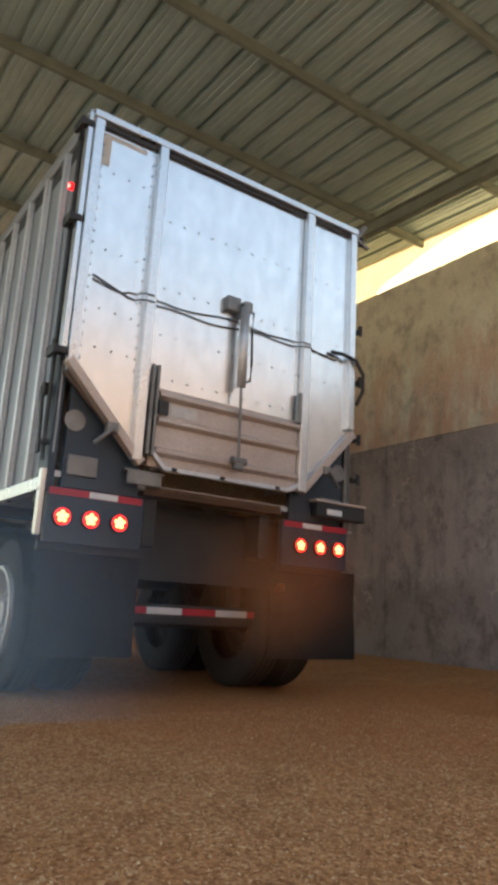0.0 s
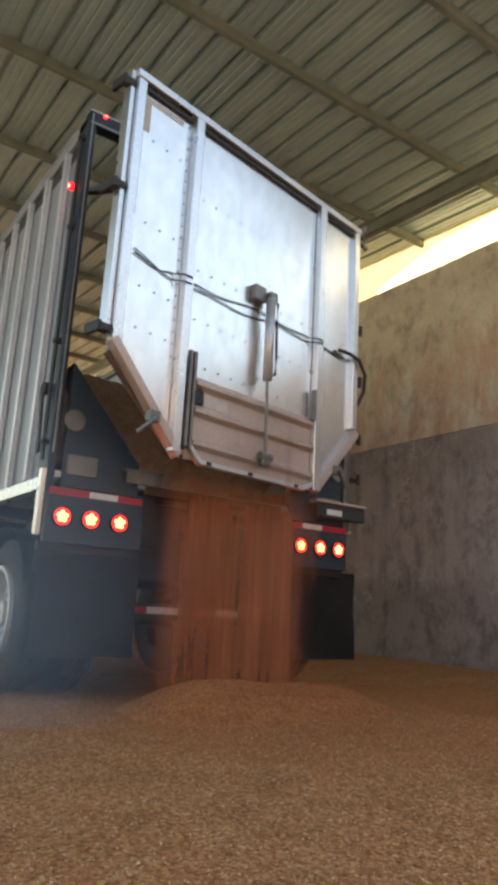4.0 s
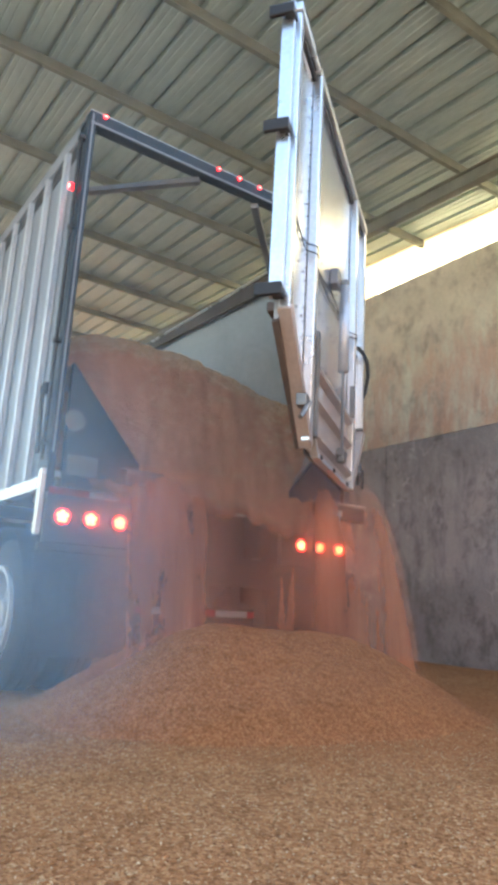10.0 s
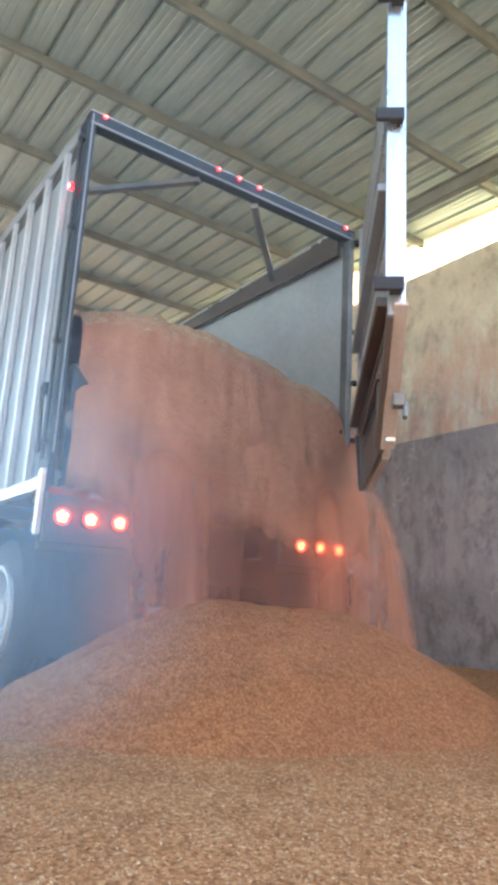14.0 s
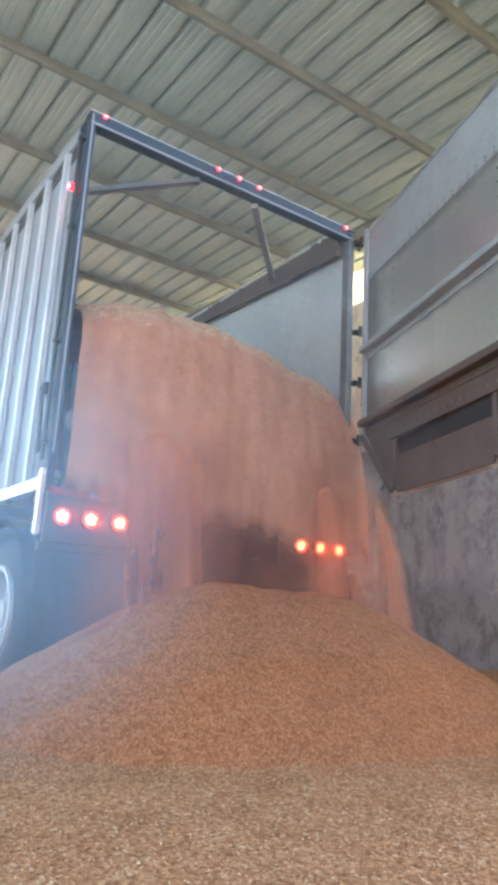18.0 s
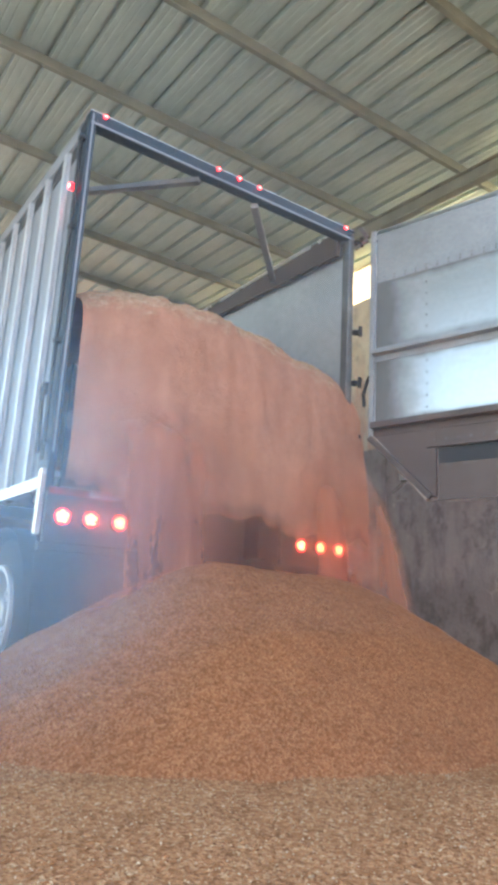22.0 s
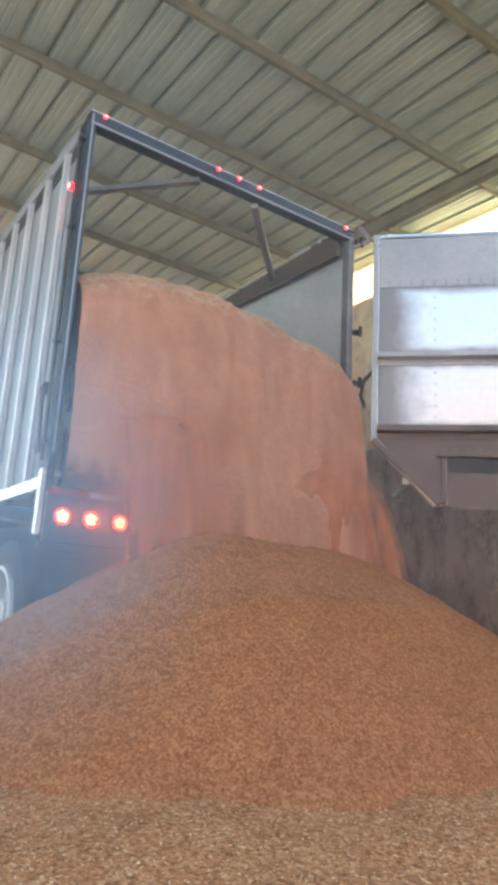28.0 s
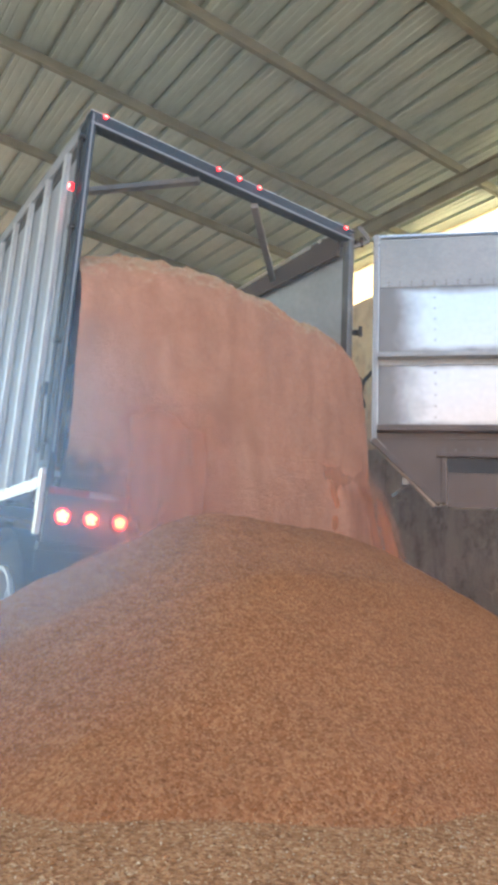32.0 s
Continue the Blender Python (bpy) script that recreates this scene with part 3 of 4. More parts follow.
        part("flap_hanger", box(B(), s * 1.285, s * 0.575, 0.055, 0.095, 0.93, 0.985, 0.005), BLACK, t)
    # chute wing and corner guard beside the deck's rear edge
    bm = B()
    box(bm, -0.80, -0.50, -0.075, -0.005, 1.50, 1.515, 0.003)
    box(bm, -0.78, -0.52, -0.08, -0.06, 1.415, 1.50, 0.004)
    part("chute_wing", bm, STEEL, t, "dusty metal chute wing")
    bm = box(B(), 0.88, 1.40, -0.085, -0.004, 1.385, 1.50, 0.008)
    gd = part("corner_guard", bm, BLACK, t, "black corner guard")
    # this edge takes a lighter colour to stand for the light catching it
    part("lit_edge", box(B(), 0.86, 1.41, -0.095, 0.0, 1.503, 1.525, 0.005), DUSTY, gd, "upper edge coloured pale for the gold light on it")
    part("reflector", box(B(), 0.98, 1.14, -0.090, -0.0855, 1.41, 1.455), TAPE_WHITE, gd, "white reflector")
    bm = box(B(), -0.60, 0.60, 0.02, 0.12, 1.37, 1.44, 0.006)
    part("rear_sill", bm, SILL_STEEL, t, "worn steel rear sill")
    bm = box(B(), -1.20, 1.20, 0.42, 0.54, 0.49, 0.64, 0.012)
    bb = part("bumper_bar", bm, BLACK, t, "black underride bumper")
    for k in range(6):
        part("tape", box(B(), -0.9 + 0.3 * k, -0.605 + 0.3 * k, 0.414, 0.4185, 0.565, 0.615), TAPE_RED if k % 2 else TAPE_WHITE, bb, "reflective tape")
    for x in (-0.5, 0.5):
        part("bumper_hanger", box(B(), x - 0.045, x + 0.045, 0.45, 0.52, 0.63, 1.03, 0.006), BLACK, bb)
    # unseen tanks and black plate, added to keep the space behind the sill dark
    for y, z in ((1.48, 0.92), (3.0, 0.90)):
        part("air_tank", lathe(B(), 0.0, y, z, [(-0.50, 0.0), (-0.49, 0.10), (-0.44, 0.16), (0.44, 0.16), (0.49, 0.10), (0.50, 0.0)], 20), BLACK, t, "added black air tank under the deck", True)
    part("dark_filler", box(B(), -1.22, 1.22, 0.30, 0.312, 0.80, 1.30, 0.003), BLACK, t, "added black plate that darkens the space behind the sill")
    # bracket strip hanging at the corner
    part("corner_bracket", box(B(), -1.335, -1.302, -0.01, 0.05, 1.02, 1.44, 0.004), ALU_EDGE, t, "bright metal corner bracket")
    # latch gear on the side of the post
    bm = B()
    rod(bm, (-1.325, 0.055, 1.50), (-1.325, 0.055, 3.9), 0.014, 8)
    part("latch_rod", bm, BLACK, t, "long black latch rod")
    for z in (1.62, 2.32, 3.17, 3.88):
        bm = box(B(), -1.345, -1.30, 0.03, 0.08, z - 0.016, z + 0.016, 0.004)
        rod(bm, (-1.345, 0.055, z), (-1.30, 0.055, z), 0.018, 10)
        part("latch_guide", bm, BLACK, t)
    bm = B()
    bar(bm, (-1.345, 0.10, 1.55), (-1.345, 0.16, 2.02), 0.02, 0.05)
    box(bm, -1.355, -1.315, 0.11, 0.17, 1.95, 2.04, 0.012)
    part("latch_handle", bm, BLACK, t, "black latch lever")
    # hinges on the other post
    for z in (1.75, 2.10, 2.62, 3.1, 3.98):
        bm = B()
        box(bm, 1.295, 1.36, -0.03, 0.03, z - 0.018, z + 0.018, 0.005)
        rod(bm, (1.345, -0.05, z - 0.045), (1.345, -0.05, z + 0.045), 0.018, 10)
        part("hinge", bm, BLACK, t, "black door hinge")

    # running gear
    for y in (0.83, 2.12):
        part("axle", rod(B(), (-1.0, y, 0.52), (1.0, y, 0.52), 0.065, 14), BLACK, t)
        for s in (-1, 1):
            for x in (1.13, 0.80):
                w = part("wheel", wheel_tyre(s * x, y), RUBBER, t, "worn black truck wheel", True)
                # inner rims are coloured black to stand in for shade under the trailer
                part("rim", wheel_rim(s * x, y, s), ALU_DULL if x > 1 else BLACK, w, "dull steel rim" if x > 1 else "rim coloured black for the shade under the deck")
    for x in (-0.5, 0.5):
        part("frame_rail", box(B(), x - 0.05, x + 0.05, 0.1, L, 1.02, 1.36, 0.006), BLACK, t)
    for y in (0.35, 1.5, 2.8, 4.5, 6.5, 8.5):
        part("crossmember", box(B(), -1.25, 1.25, y - 0.04, y + 0.04, 1.26, 1.355, 0.004), BLACK, t)
    part("fender", fender(-1), BLACK, t)
    part("fender", fender(1), BLACK, t)
    for s in (-1, 1):
        bm = B()
        rod(bm, (s * 0.9, L - 2.2, 0.12), (s * 0.9, L - 2.2, 1.36), 0.06, 10)
        box(bm, s * 0.9 - 0.15, s * 0.9 + 0.15, L - 2.35, L - 2.05, -0.01, 0.12, 0.01)
        part("landing_leg", bm, BLACK, t)
    return t


def ring(x, y, z, r1, r2, seg=24):
    bm = B()
    a = [(r1, 0.0), (r1, 0.026), (r2, 0.026), (r2, 0.0)]
    rows = [[bm.verts.new((x + r * math.cos(2 * math.pi * k / seg), y + d, z + r * math.sin(2 * math.pi * k / seg))) for r, d in a] for k in range(seg)]
    for i in range(seg):
        for j in range(4):
            bm.faces.new((rows[i][j], rows[i][(j + 1) % 4], rows[(i + 1) % seg][(j + 1) % 4], rows[(i + 1) % seg][j]))
    bmesh.ops.recalc_face_normals(bm, faces=bm.faces)
    return bm


def lathe(bm, cx, cy, cz, profile, seg=40):
    """Turns a profile of (x, radius) about an axis along x."""
    rows = [[bm.verts.new((cx + dx, cy + r * math.cos(2 * math.pi * k / seg), cz + r * math.sin(2 * math.pi * k / seg))) for dx, r in profile] for k in range(seg)]
    for i in range(seg):
        for j in range(len(profile) - 1):
            bm.faces.new((rows[i][j], rows[i][j + 1], rows[(i + 1) % seg][j + 1], rows[(i + 1) % seg][j]))
    bmesh.ops.recalc_face_normals(bm, faces=bm.faces)
    return bm


def wheel_tyre(x, y):
    p = [(-0.105, 0.295), (-0.13, 0.36), (-0.138, 0.43), (-0.125, 0.485), (-0.105, 0.512)]
    tread = []
    for i in range(4):
        a = -0.095 + i * 0.05
        tread += [(a, 0.52), (a + 0.036, 0.52), (a + 0.038, 0.508), (a + 0.047, 0.508)]
    return lathe(B(), x, y, 0.515, p + tread + [(0.105, 0.512)] + [(-a, r) for a, r in p[-2::-1]])


def wheel_rim(x, y, s):
    bm = lathe(B(), x, y, 0.515, [(s * 0.108, 0.335), (s * 0.150, 0.330), (s * 0.152, 0.305), (s * 0.125, 0.280), (s * 0.03, 0.262), (s * 0.02, 0.18), (s * 0.045, 0.16), (s * 0.05, 0.085), (s * 0.11, 0.08), (s * 0.115, 0.0)])
    for k in range(10):
        a = 2 * math.pi * k / 10
        rod(bm, (x + s * 0.04, y + 0.14 * math.cos(a), 0.515 + 0.14 * math.sin(a)), (x + s * 0.075, y + 0.14 * math.cos(a), 0.515 + 0.14 * math.sin(a)), 0.016, 6)
    return bm


def flap(s):
    bm = B()
    w = 0.70 if s < 0 else 0.87
    xs = [s * (0.565 + w * i / 8) for i in range(9)]
    zs = [0.28 + 0.69 * j / 6 for j in range(7)]
    f = [[bm.verts.new((x, 0.070 - 0.015 * (1 - j / 6) + 0.008 * math.sin(i * 1.3 + j), z)) for i, x in enumerate(xs)] for j, z in enumerate(zs)]
    for a, b in zip(f, f[1:]):
        for i in range(8):
            bm.faces.new((a[i], a[i + 1], b[i + 1], b[i]))
    bmesh.ops.solidify(bm, geom=bm.faces[:], thickness=0.010)
    return bm


def fender(s):
    bm = B()
    rows = []
    for k in range(13):
        a = radians(20 + 140 * k / 12)
        rows.append([bm.verts.new((s * x, 0.83 + 0.60 * math.cos(a), 0.52 + 0.60 * math.sin(a))) for x in (0.65, 1.28)])
    for a, b in zip(rows, rows[1:]):
        bm.faces.new((a[0], a[1], b[1], b[0]))
    bmesh.ops.solidify(bm, geom=bm.faces[:], thickness=0.008)
    return bm


# ---- the tail door, built about its hinge line ----
HINGE = Vector((1.345, -0.05, 0))


def build_door():
    d = thing("trailer_door", "wide aluminium tail door with riveted sheets, swinging open on side hinges", "door", HINGE)
    o = -HINGE

    def put(name, bm, mat, parent=d, label="", smooth=False):
        return part(name, shift(bm, o), mat, parent, label, smooth)

    y0 = -0.062
    # sheet in three bays, with the gate's opening left free in the lower middle
    put("panel", slab(B(), [(-1.27, 3.99), (-0.73, 3.99), (-0.73, 1.60), (-1.27, 2.16)], y0, y0 + 0.012), ALU, d, "riveted aluminium sheet")
    put("panel", slab(B(), [(-0.725, 3.99), (0.695, 3.99), (0.695, 2.06), (-0.725, 2.06)], y0 + 0.001, y0 + 0.013), ALU, d, "riveted aluminium sheet")
    put("panel", slab(B(), [(0.70, 3.99), (1.225, 3.99), (1.225, 2.13), (0.70, 1.60)], y0, y0 + 0.012), ALU, d, "riveted aluminium sheet")
    # frame
    bm = box(B(), -1.30, 1.245, -0.115, -0.045, 3.985, 4.040, 0.006)
    put("top_tube", bm, ALU_EDGE, d, "bright aluminium top tube")
    # the shadow gap below the top tube is drawn as a black strip
    put("shadow_strip", box(B(), -1.20, 1.165, -0.085, -0.0625, 3.942, 3.974, 0.003), BLACK, d, "black strip put in for the shadow gap under the top tube")
    for x0, x1 in ((-1.285, -1.215), (1.17, 1.24)):
        put("edge_post", box(B(), x0, x1, -0.105, -0.045, 2.155, 3.984, 0.006), ALU_EDGE, d, "aluminium edge post")
    put("edge_angle", box(B(), -1.325, -1.290, -0.075, 0.0, 2.2, 4.03, 0.003), ALU_EDGE, d)
    for x0, x1, z0 in ((-0.775, -0.70, 1.57), (0.655, 0.735, 1.55)):
        put("stile", box(B(), x0, x1, -0.118, -0.064, z0, 3.983, 0.008), ALU_EDGE, d, "bright vertical stile")
    for s in (-1, 1):
        bm = bar(B(), (-1.275 if s < 0 else 1.235, -0.08, 2.165 if s < 0 else 2.125), (s * 0.70, -0.08, 1.56), 0.075, 0.06, 0.005)
        put("slant_rail", bm, DUSTY, d, "slanted lower frame rail")
        bm = B()
        box(bm, s * 0.90, s * 0.98, -0.14, -0.08, 1.72, 1.79, 0.006)
        rod(bm, (s * 0.94, -0.15, 1.745), (s * 1.06, -0.13, 1.63), 0.014, 8)
        put("latch", bm, STEEL, d, "small steel latch")
    # sliding gate in the lower middle
    gate = put("grain_gate", box(B(), -0.64, 0.65, -0.074, -0.060, 1.555, 2.12), DUSTY, d, "dusty sliding grain gate")
    for z in (2.07, 1.885, 1.665):
        bm = B()
        v = [(-0.075, z - 0.035), (-0.115, z - 0.012), (-0.115, z + 0.012), (-0.075, z + 0.035)]
        a = [bm.verts.new((-0.60, y, zz)) for y, zz in v]
        b = [bm.verts.new((0.645, y, zz)) for y, zz in v]
        bm.faces.new(a)
        bm.faces.new(b[::-1])
        for i in range(4):
            bm.faces.new((a[i], b[i], b[(i + 1) % 4], a[(i + 1) % 4]))
        bmesh.ops.recalc_face_normals(bm, faces=bm.faces)
        put("rib", bm, DUSTY, gate, "pressed gate rib")
    bm = B()
    bar(bm, (-0.64, -0.09, 1.66), (-0.52, -0.09, 1.545), 0.05, 0.03)
    bar(bm, (-0.52, -0.09, 1.545), (0.56, -0.09, 1.545), 0.05, 0.03)
    bar(bm, (0.56, -0.09, 1.545), (0.66, -0.09, 1.60), 0.05, 0.03)
    put("lip", bm, ALU_DULL, gate, "worn lower lip")
    for x in (-0.45, -0.05, 0.45):
        put("bolt", box(B(), x - 0.02, x + 0.02, -0.125, -0.105, 1.535, 1.56, 0.004), BLACK, gate)
    put("label_plate", box(B(), -0.50, -0.28, -0.0785, -0.0745, 1.935, 2.02), PAPER, gate, "faded paper label")
    put("clip", box(B(), -0.60, -0.52, -0.10, -0.0745, 1.93, 2.03, 0.006), BLACK, gate)
    for x in (-0.685, -0.645):
        put("guide", box(B(), x, x + 0.022, -0.13, -0.09, 1.62, 2.27, 0.003), STEEL, d, "gate guide rail")
    put("guide", box(B(), 0.630, 0.652, -0.13, -0.09, 2.10, 2.35, 0.003), STEEL, d, "gate guide rail")
    # hydraulic cylinder, with its bracket and hoses
    bm = B()
    box(bm, -0.10, 0.02, -0.12, -0.0625, 2.86, 2.98, 0.008)
    box(bm, 0.02, 0.10, -0.17, -0.10, 2.86, 2.95, 0.012)
    put("bracket", bm, STEEL, d, "cylinder bracket")
    put("cylinder", rod(B(), (0.045, -0.145, 2.26), (0.045, -0.145, 2.90), 0.036, 16), ALU_DULL, d, "hydraulic gate cylinder", True)
    put("piston_rod", rod(B(), (0.06, -0.145, 1.72), (0.045, -0.145, 2.26), 0.011, 10), STEEL, d, "thin piston rod")
    bm = box(B(), 0.02, 0.10, -0.17, -0.116, 1.62, 1.70, 0.012)
    rod(bm, (0.0, -0.145, 1.69), (0.12, -0.145, 1.69), 0.03, 10)
    put("clevis", bm, STEEL, d)
    put("pipe", tube(B(), [(0.12, -0.15, 2.88), (0.115, -0.15, 2.7), (0.125, -0.15, 2.45), (0.12, -0.15, 2.32), (0.07, -0.15, 2.30)], 0.010), BLACK, d, "thin black hydraulic pipe")
    for dz in (0.0, 0.035):
        pts = []
        for i in range(41):
            x = -1.17 + 2.22 * i / 40
            z = 2.74 + dz * (1 if x > -0.9 else 0.3) + 0.02 * math.sin(x * 3.1 + dz * 30) + 0.012 * math.sin(x * 9 + dz * 60) + (0.05 * max(0, -0.9 - x) / 0.27)
            inside = min(abs(x + 0.74), abs(x - 0.695)) < 0.06
            pts.append((x, -0.126 if inside else -0.072, z))
        put("hose", tube(B(), pts, 0.0046, 6), BLACK, d, "black hydraulic hose")
    put("hose_end", tube(B(), [(0.98, -0.09, 2.80), (1.10, -0.11, 2.80), (1.22, -0.13, 2.77), (1.31, -0.13, 2.66), (1.335, -0.10, 2.52), (1.30, -0.06, 2.40)], 0.017, 8), BLACK, d, "thick black hose")
    # clamps on the swinging edge
    for z in (3.93, 3.18, 2.22):
        bm = box(B(), -1.375, -1.29, -0.085, -0.02, z - 0.025, z + 0.025, 0.006)
        box(bm, -1.385, -1.355, -0.085, 0.06, z - 0.035, z + 0.035, 0.006)
        put("clamp", bm, BLACK, d, "black latch clamp")
    # rivets
    spots = []
    z = 3.90
    while z > 2.2:
        spots += [(-1.195, z), (-0.80, z)]
        z -= 0.085
    for z, n in ((3.62, 3), (3.02, 3), (2.58, 3), (2.30, 3)):
        spots += [(-1.10 + 0.12 * k, z - 0.004 * k) for k in range(n)]
    for z in (3.42, 2.88, 2.52, 2.20):
        spots += [(-0.62 + 0.125 * k, z) for k in range(11)]
        spots += [(0.80 + 0.13 * k, z) for k in range(4)]
    ob = put("rivets", rivet_field(B(), spots, y0 - 0.003), STEEL, d, "rows of small rivets")
    tagged(ob, kind="stuff")
    bm = box(B(), -1.20, -1.14, -0.0655, -0.0625, 3.66, 3.915)
    box(bm, -1.139, -0.86, -0.0655, -0.0625, 3.88, 3.915)
    put("scuff_patch", bm, PAPER, d, "worn grey sticker remains")

    # inner face: sheets, hat rails, seams and rivets
    yi = -0.049
    for z0, z1, mat in ((2.17, 2.838, DARK_BORDER), (2.842, 3.546, DARK_BORDER), (3.55, 4.02, OXIDE)):
        put("inner_sheet", box(B(), -1.22, 1.185, yi, yi + 0.004, z0, z1), mat, d, "grey inner door sheet")
    for z0, z1, mat in ((2.825, 2.872, OXIDE), (2.165, 2.220, GRIMY)):
        bm = B()
        box(bm, -1.23, 1.19, yi + 0.004, yi + 0.085, z0, z1, 0.008)
        box(bm, -1.23, 1.19, yi + 0.0045, yi + 0.014, z0 - 0.055, z0 + 0.004)
        put("inner_rail", bm, mat, d, "worn inner cross rail")
    for x in (1.212, -1.25):
        put("inner_edge", box(B(), x - 0.022, x + 0.022, yi - 0.001, yi + 0.03, 2.10, 4.03, 0.004), OXIDE, d, "inner edge bar")
    put("inner_seam", box(B(), -1.22, 1.185, yi + 0.0045, yi + 0.008, 3.515, 3.575), OXIDE, d, "riveted seam strip")
    for s in (-1, 1):
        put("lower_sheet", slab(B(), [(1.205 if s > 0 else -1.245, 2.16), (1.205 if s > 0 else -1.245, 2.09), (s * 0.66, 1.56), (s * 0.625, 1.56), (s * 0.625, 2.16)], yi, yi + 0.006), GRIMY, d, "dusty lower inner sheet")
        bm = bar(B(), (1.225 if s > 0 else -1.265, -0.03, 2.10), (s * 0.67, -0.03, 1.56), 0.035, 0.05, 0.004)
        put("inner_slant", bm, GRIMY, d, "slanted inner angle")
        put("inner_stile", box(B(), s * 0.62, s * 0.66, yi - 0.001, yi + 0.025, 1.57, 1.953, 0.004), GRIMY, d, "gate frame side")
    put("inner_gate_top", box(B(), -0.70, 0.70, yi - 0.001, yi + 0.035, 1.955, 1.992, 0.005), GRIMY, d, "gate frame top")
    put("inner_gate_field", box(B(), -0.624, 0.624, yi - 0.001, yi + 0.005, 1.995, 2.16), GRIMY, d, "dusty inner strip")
    # flat black strip painted in for the shaded opening above the gate
    put("slot_shade", box(B(), -0.61, 0.61, yi - 0.001, yi + 0.004, 1.825, 1.952), BLACK, d, "black strip standing for the dark slot above the gate")
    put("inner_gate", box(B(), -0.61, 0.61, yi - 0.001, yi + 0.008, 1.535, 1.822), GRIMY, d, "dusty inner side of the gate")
    spots = []
    for z in (3.53, 3.56):
        spots += [(-1.2 + 0.1 * k, z) for k in range(25)]
    for x in (0.70, -0.725, 1.155):
        spots += [(x, 2.30 + 0.1 * k) for k in range(12)]
    spots += [(-0.66 + 0.1 * k, 2.02) for k in range(14)] + [(0.72 + 0.1 * k, 2.25) for k in range(5)]
    ob = put("inner_rivets", rivet_field(B(), spots, yi + 0.009, 0.009), STEEL, d, "rows of inner rivets")
    tagged(ob, kind="stuff")
    # top hinge hook
    bm = B()
    bar(bm, (1.28, -0.05, 4.00), (1.37, -0.06, 4.14), 0.03, 0.04)
    bar(bm, (1.28, -0.05, 3.98), (1.42, -0.05, 3.93), 0.03, 0.03)
    put("hinge_hook", bm, STEEL, d, "steel hook at the top hinge")
    return d


# ---- the seed ----
def build_chaff():
    """Loose husks and kernels on the floor in front of the heap."""
    rng = random.Random(11)
    verts, faces = [], []
    for k in range(15000):
        x, y = rng.uniform(-2.6, 1.6), -3.4 + 3.0 * rng.random() ** 1.35
        if x < -2.35 - 0.3 * (y + 2.6):
            continue
        husk = rng.random() < 0.35
        a, b = (rng.uniform(0.005, 0.012), rng.uniform(0.002, 0.0035)) if husk else (rng.uniform(0.003, 0.0045), rng.uniform(0.002, 0.003))
        m = Matrix.Translation((x, y, ground_z(x, y) + 0.004)) @ Euler((rng.uniform(-0.5, 0.5), rng.uniform(-0.5, 0.5), rng.uniform(0, 6.3))).to_matrix().to_4x4()
        n = len(verts)
        up = 0.0015 if husk else 0.003
        verts += [tuple(m @ Vector(p)) for p in ((-a, 0, 0), (0, -b, up), (a, 0, 0), (0, b, up), (0, 0, 2 * up))]
        faces += [(n, n + 1, n + 4), (n + 1, n + 2, n + 4), (n + 2, n + 3, n + 4), (n + 3, n, n + 4)]
    me = bpy.data.meshes.new("chaff")
    me.from_pydata(verts, [], faces)
    me.materials.append(CHAFF)
    tagged(new("chaff", me), "pale husks and loose kernels strewn on the floor", "chaff", kind="stuff")



def lump(x, y, seed):
    return 0.028 * noise.noise((x * 2.1, y * 2.1, seed)) + 0.013 * noise.noise((x * 6.5, y * 6.5, seed + 4)) + 0.006 * noise.noise((x * 17, y * 17, seed + 9))


def pile_height(x, y):
    ax, bx, cy = -0.30, 0.72, -0.42
    dx = max(ax - x, 0, x - bx)
    dd = math.hypot(dx, (y - cy) * 1.0)
    h = 1.26 + 0.17 - 0.62 * math.sqrt(dd * dd + 0.28 ** 2)
    h -= 0.05 * max(0.0, (x - 0.2)) * max(0.0, 1 - dd)
    if h < 0.25:
        h = 0.25 - (0.25 - h) * 0.95
    toe = min(1.0, max(0.0, (0.55 - h) / 0.5))
    return h + lump(x, y, 2.0) + toe * (0.11 * noise.noise((x * 1.3, y * 1.3, 7.0)) + 0.05 * noise.noise((x * 4, y * 4, 3.0)))


def build_pile():
    bm = B()
    n, m = 120, 104
    xs = [-3.6 + 7.6 * i / n for i in range(n + 1)]
    ys = [-3.6 + 5.6 * j / m for j in range(m + 1)]
    g = [[bm.verts.new((x, y, pile_height(x, y))) for x in xs] for y in ys]
    for a, b in zip(g, g[1:]):
        for i in range(n):
            bm.faces.new((a[i], a[i + 1], b[i + 1], b[i]))
    ob = new("seed_mound", mesh("seed_mound", bm, GRAIN, True))
    return tagged(ob, "growing heap of orange-brown seed on the floor behind the trailer", "grain heap")


def face_y(x, z):
    """How far the steep rear face of the load stands out."""
    return 0.03 * noise.noise((x * 3, z * 1.2, 8.0)) + 0.05 * noise.noise((x * 1.2, z * 0.8, 2.0)) + 0.014 * noise.noise((x * 9, z * 2.0, 5.0)) + 0.012 * noise.noise((x * 14, z * 9, 1.0))


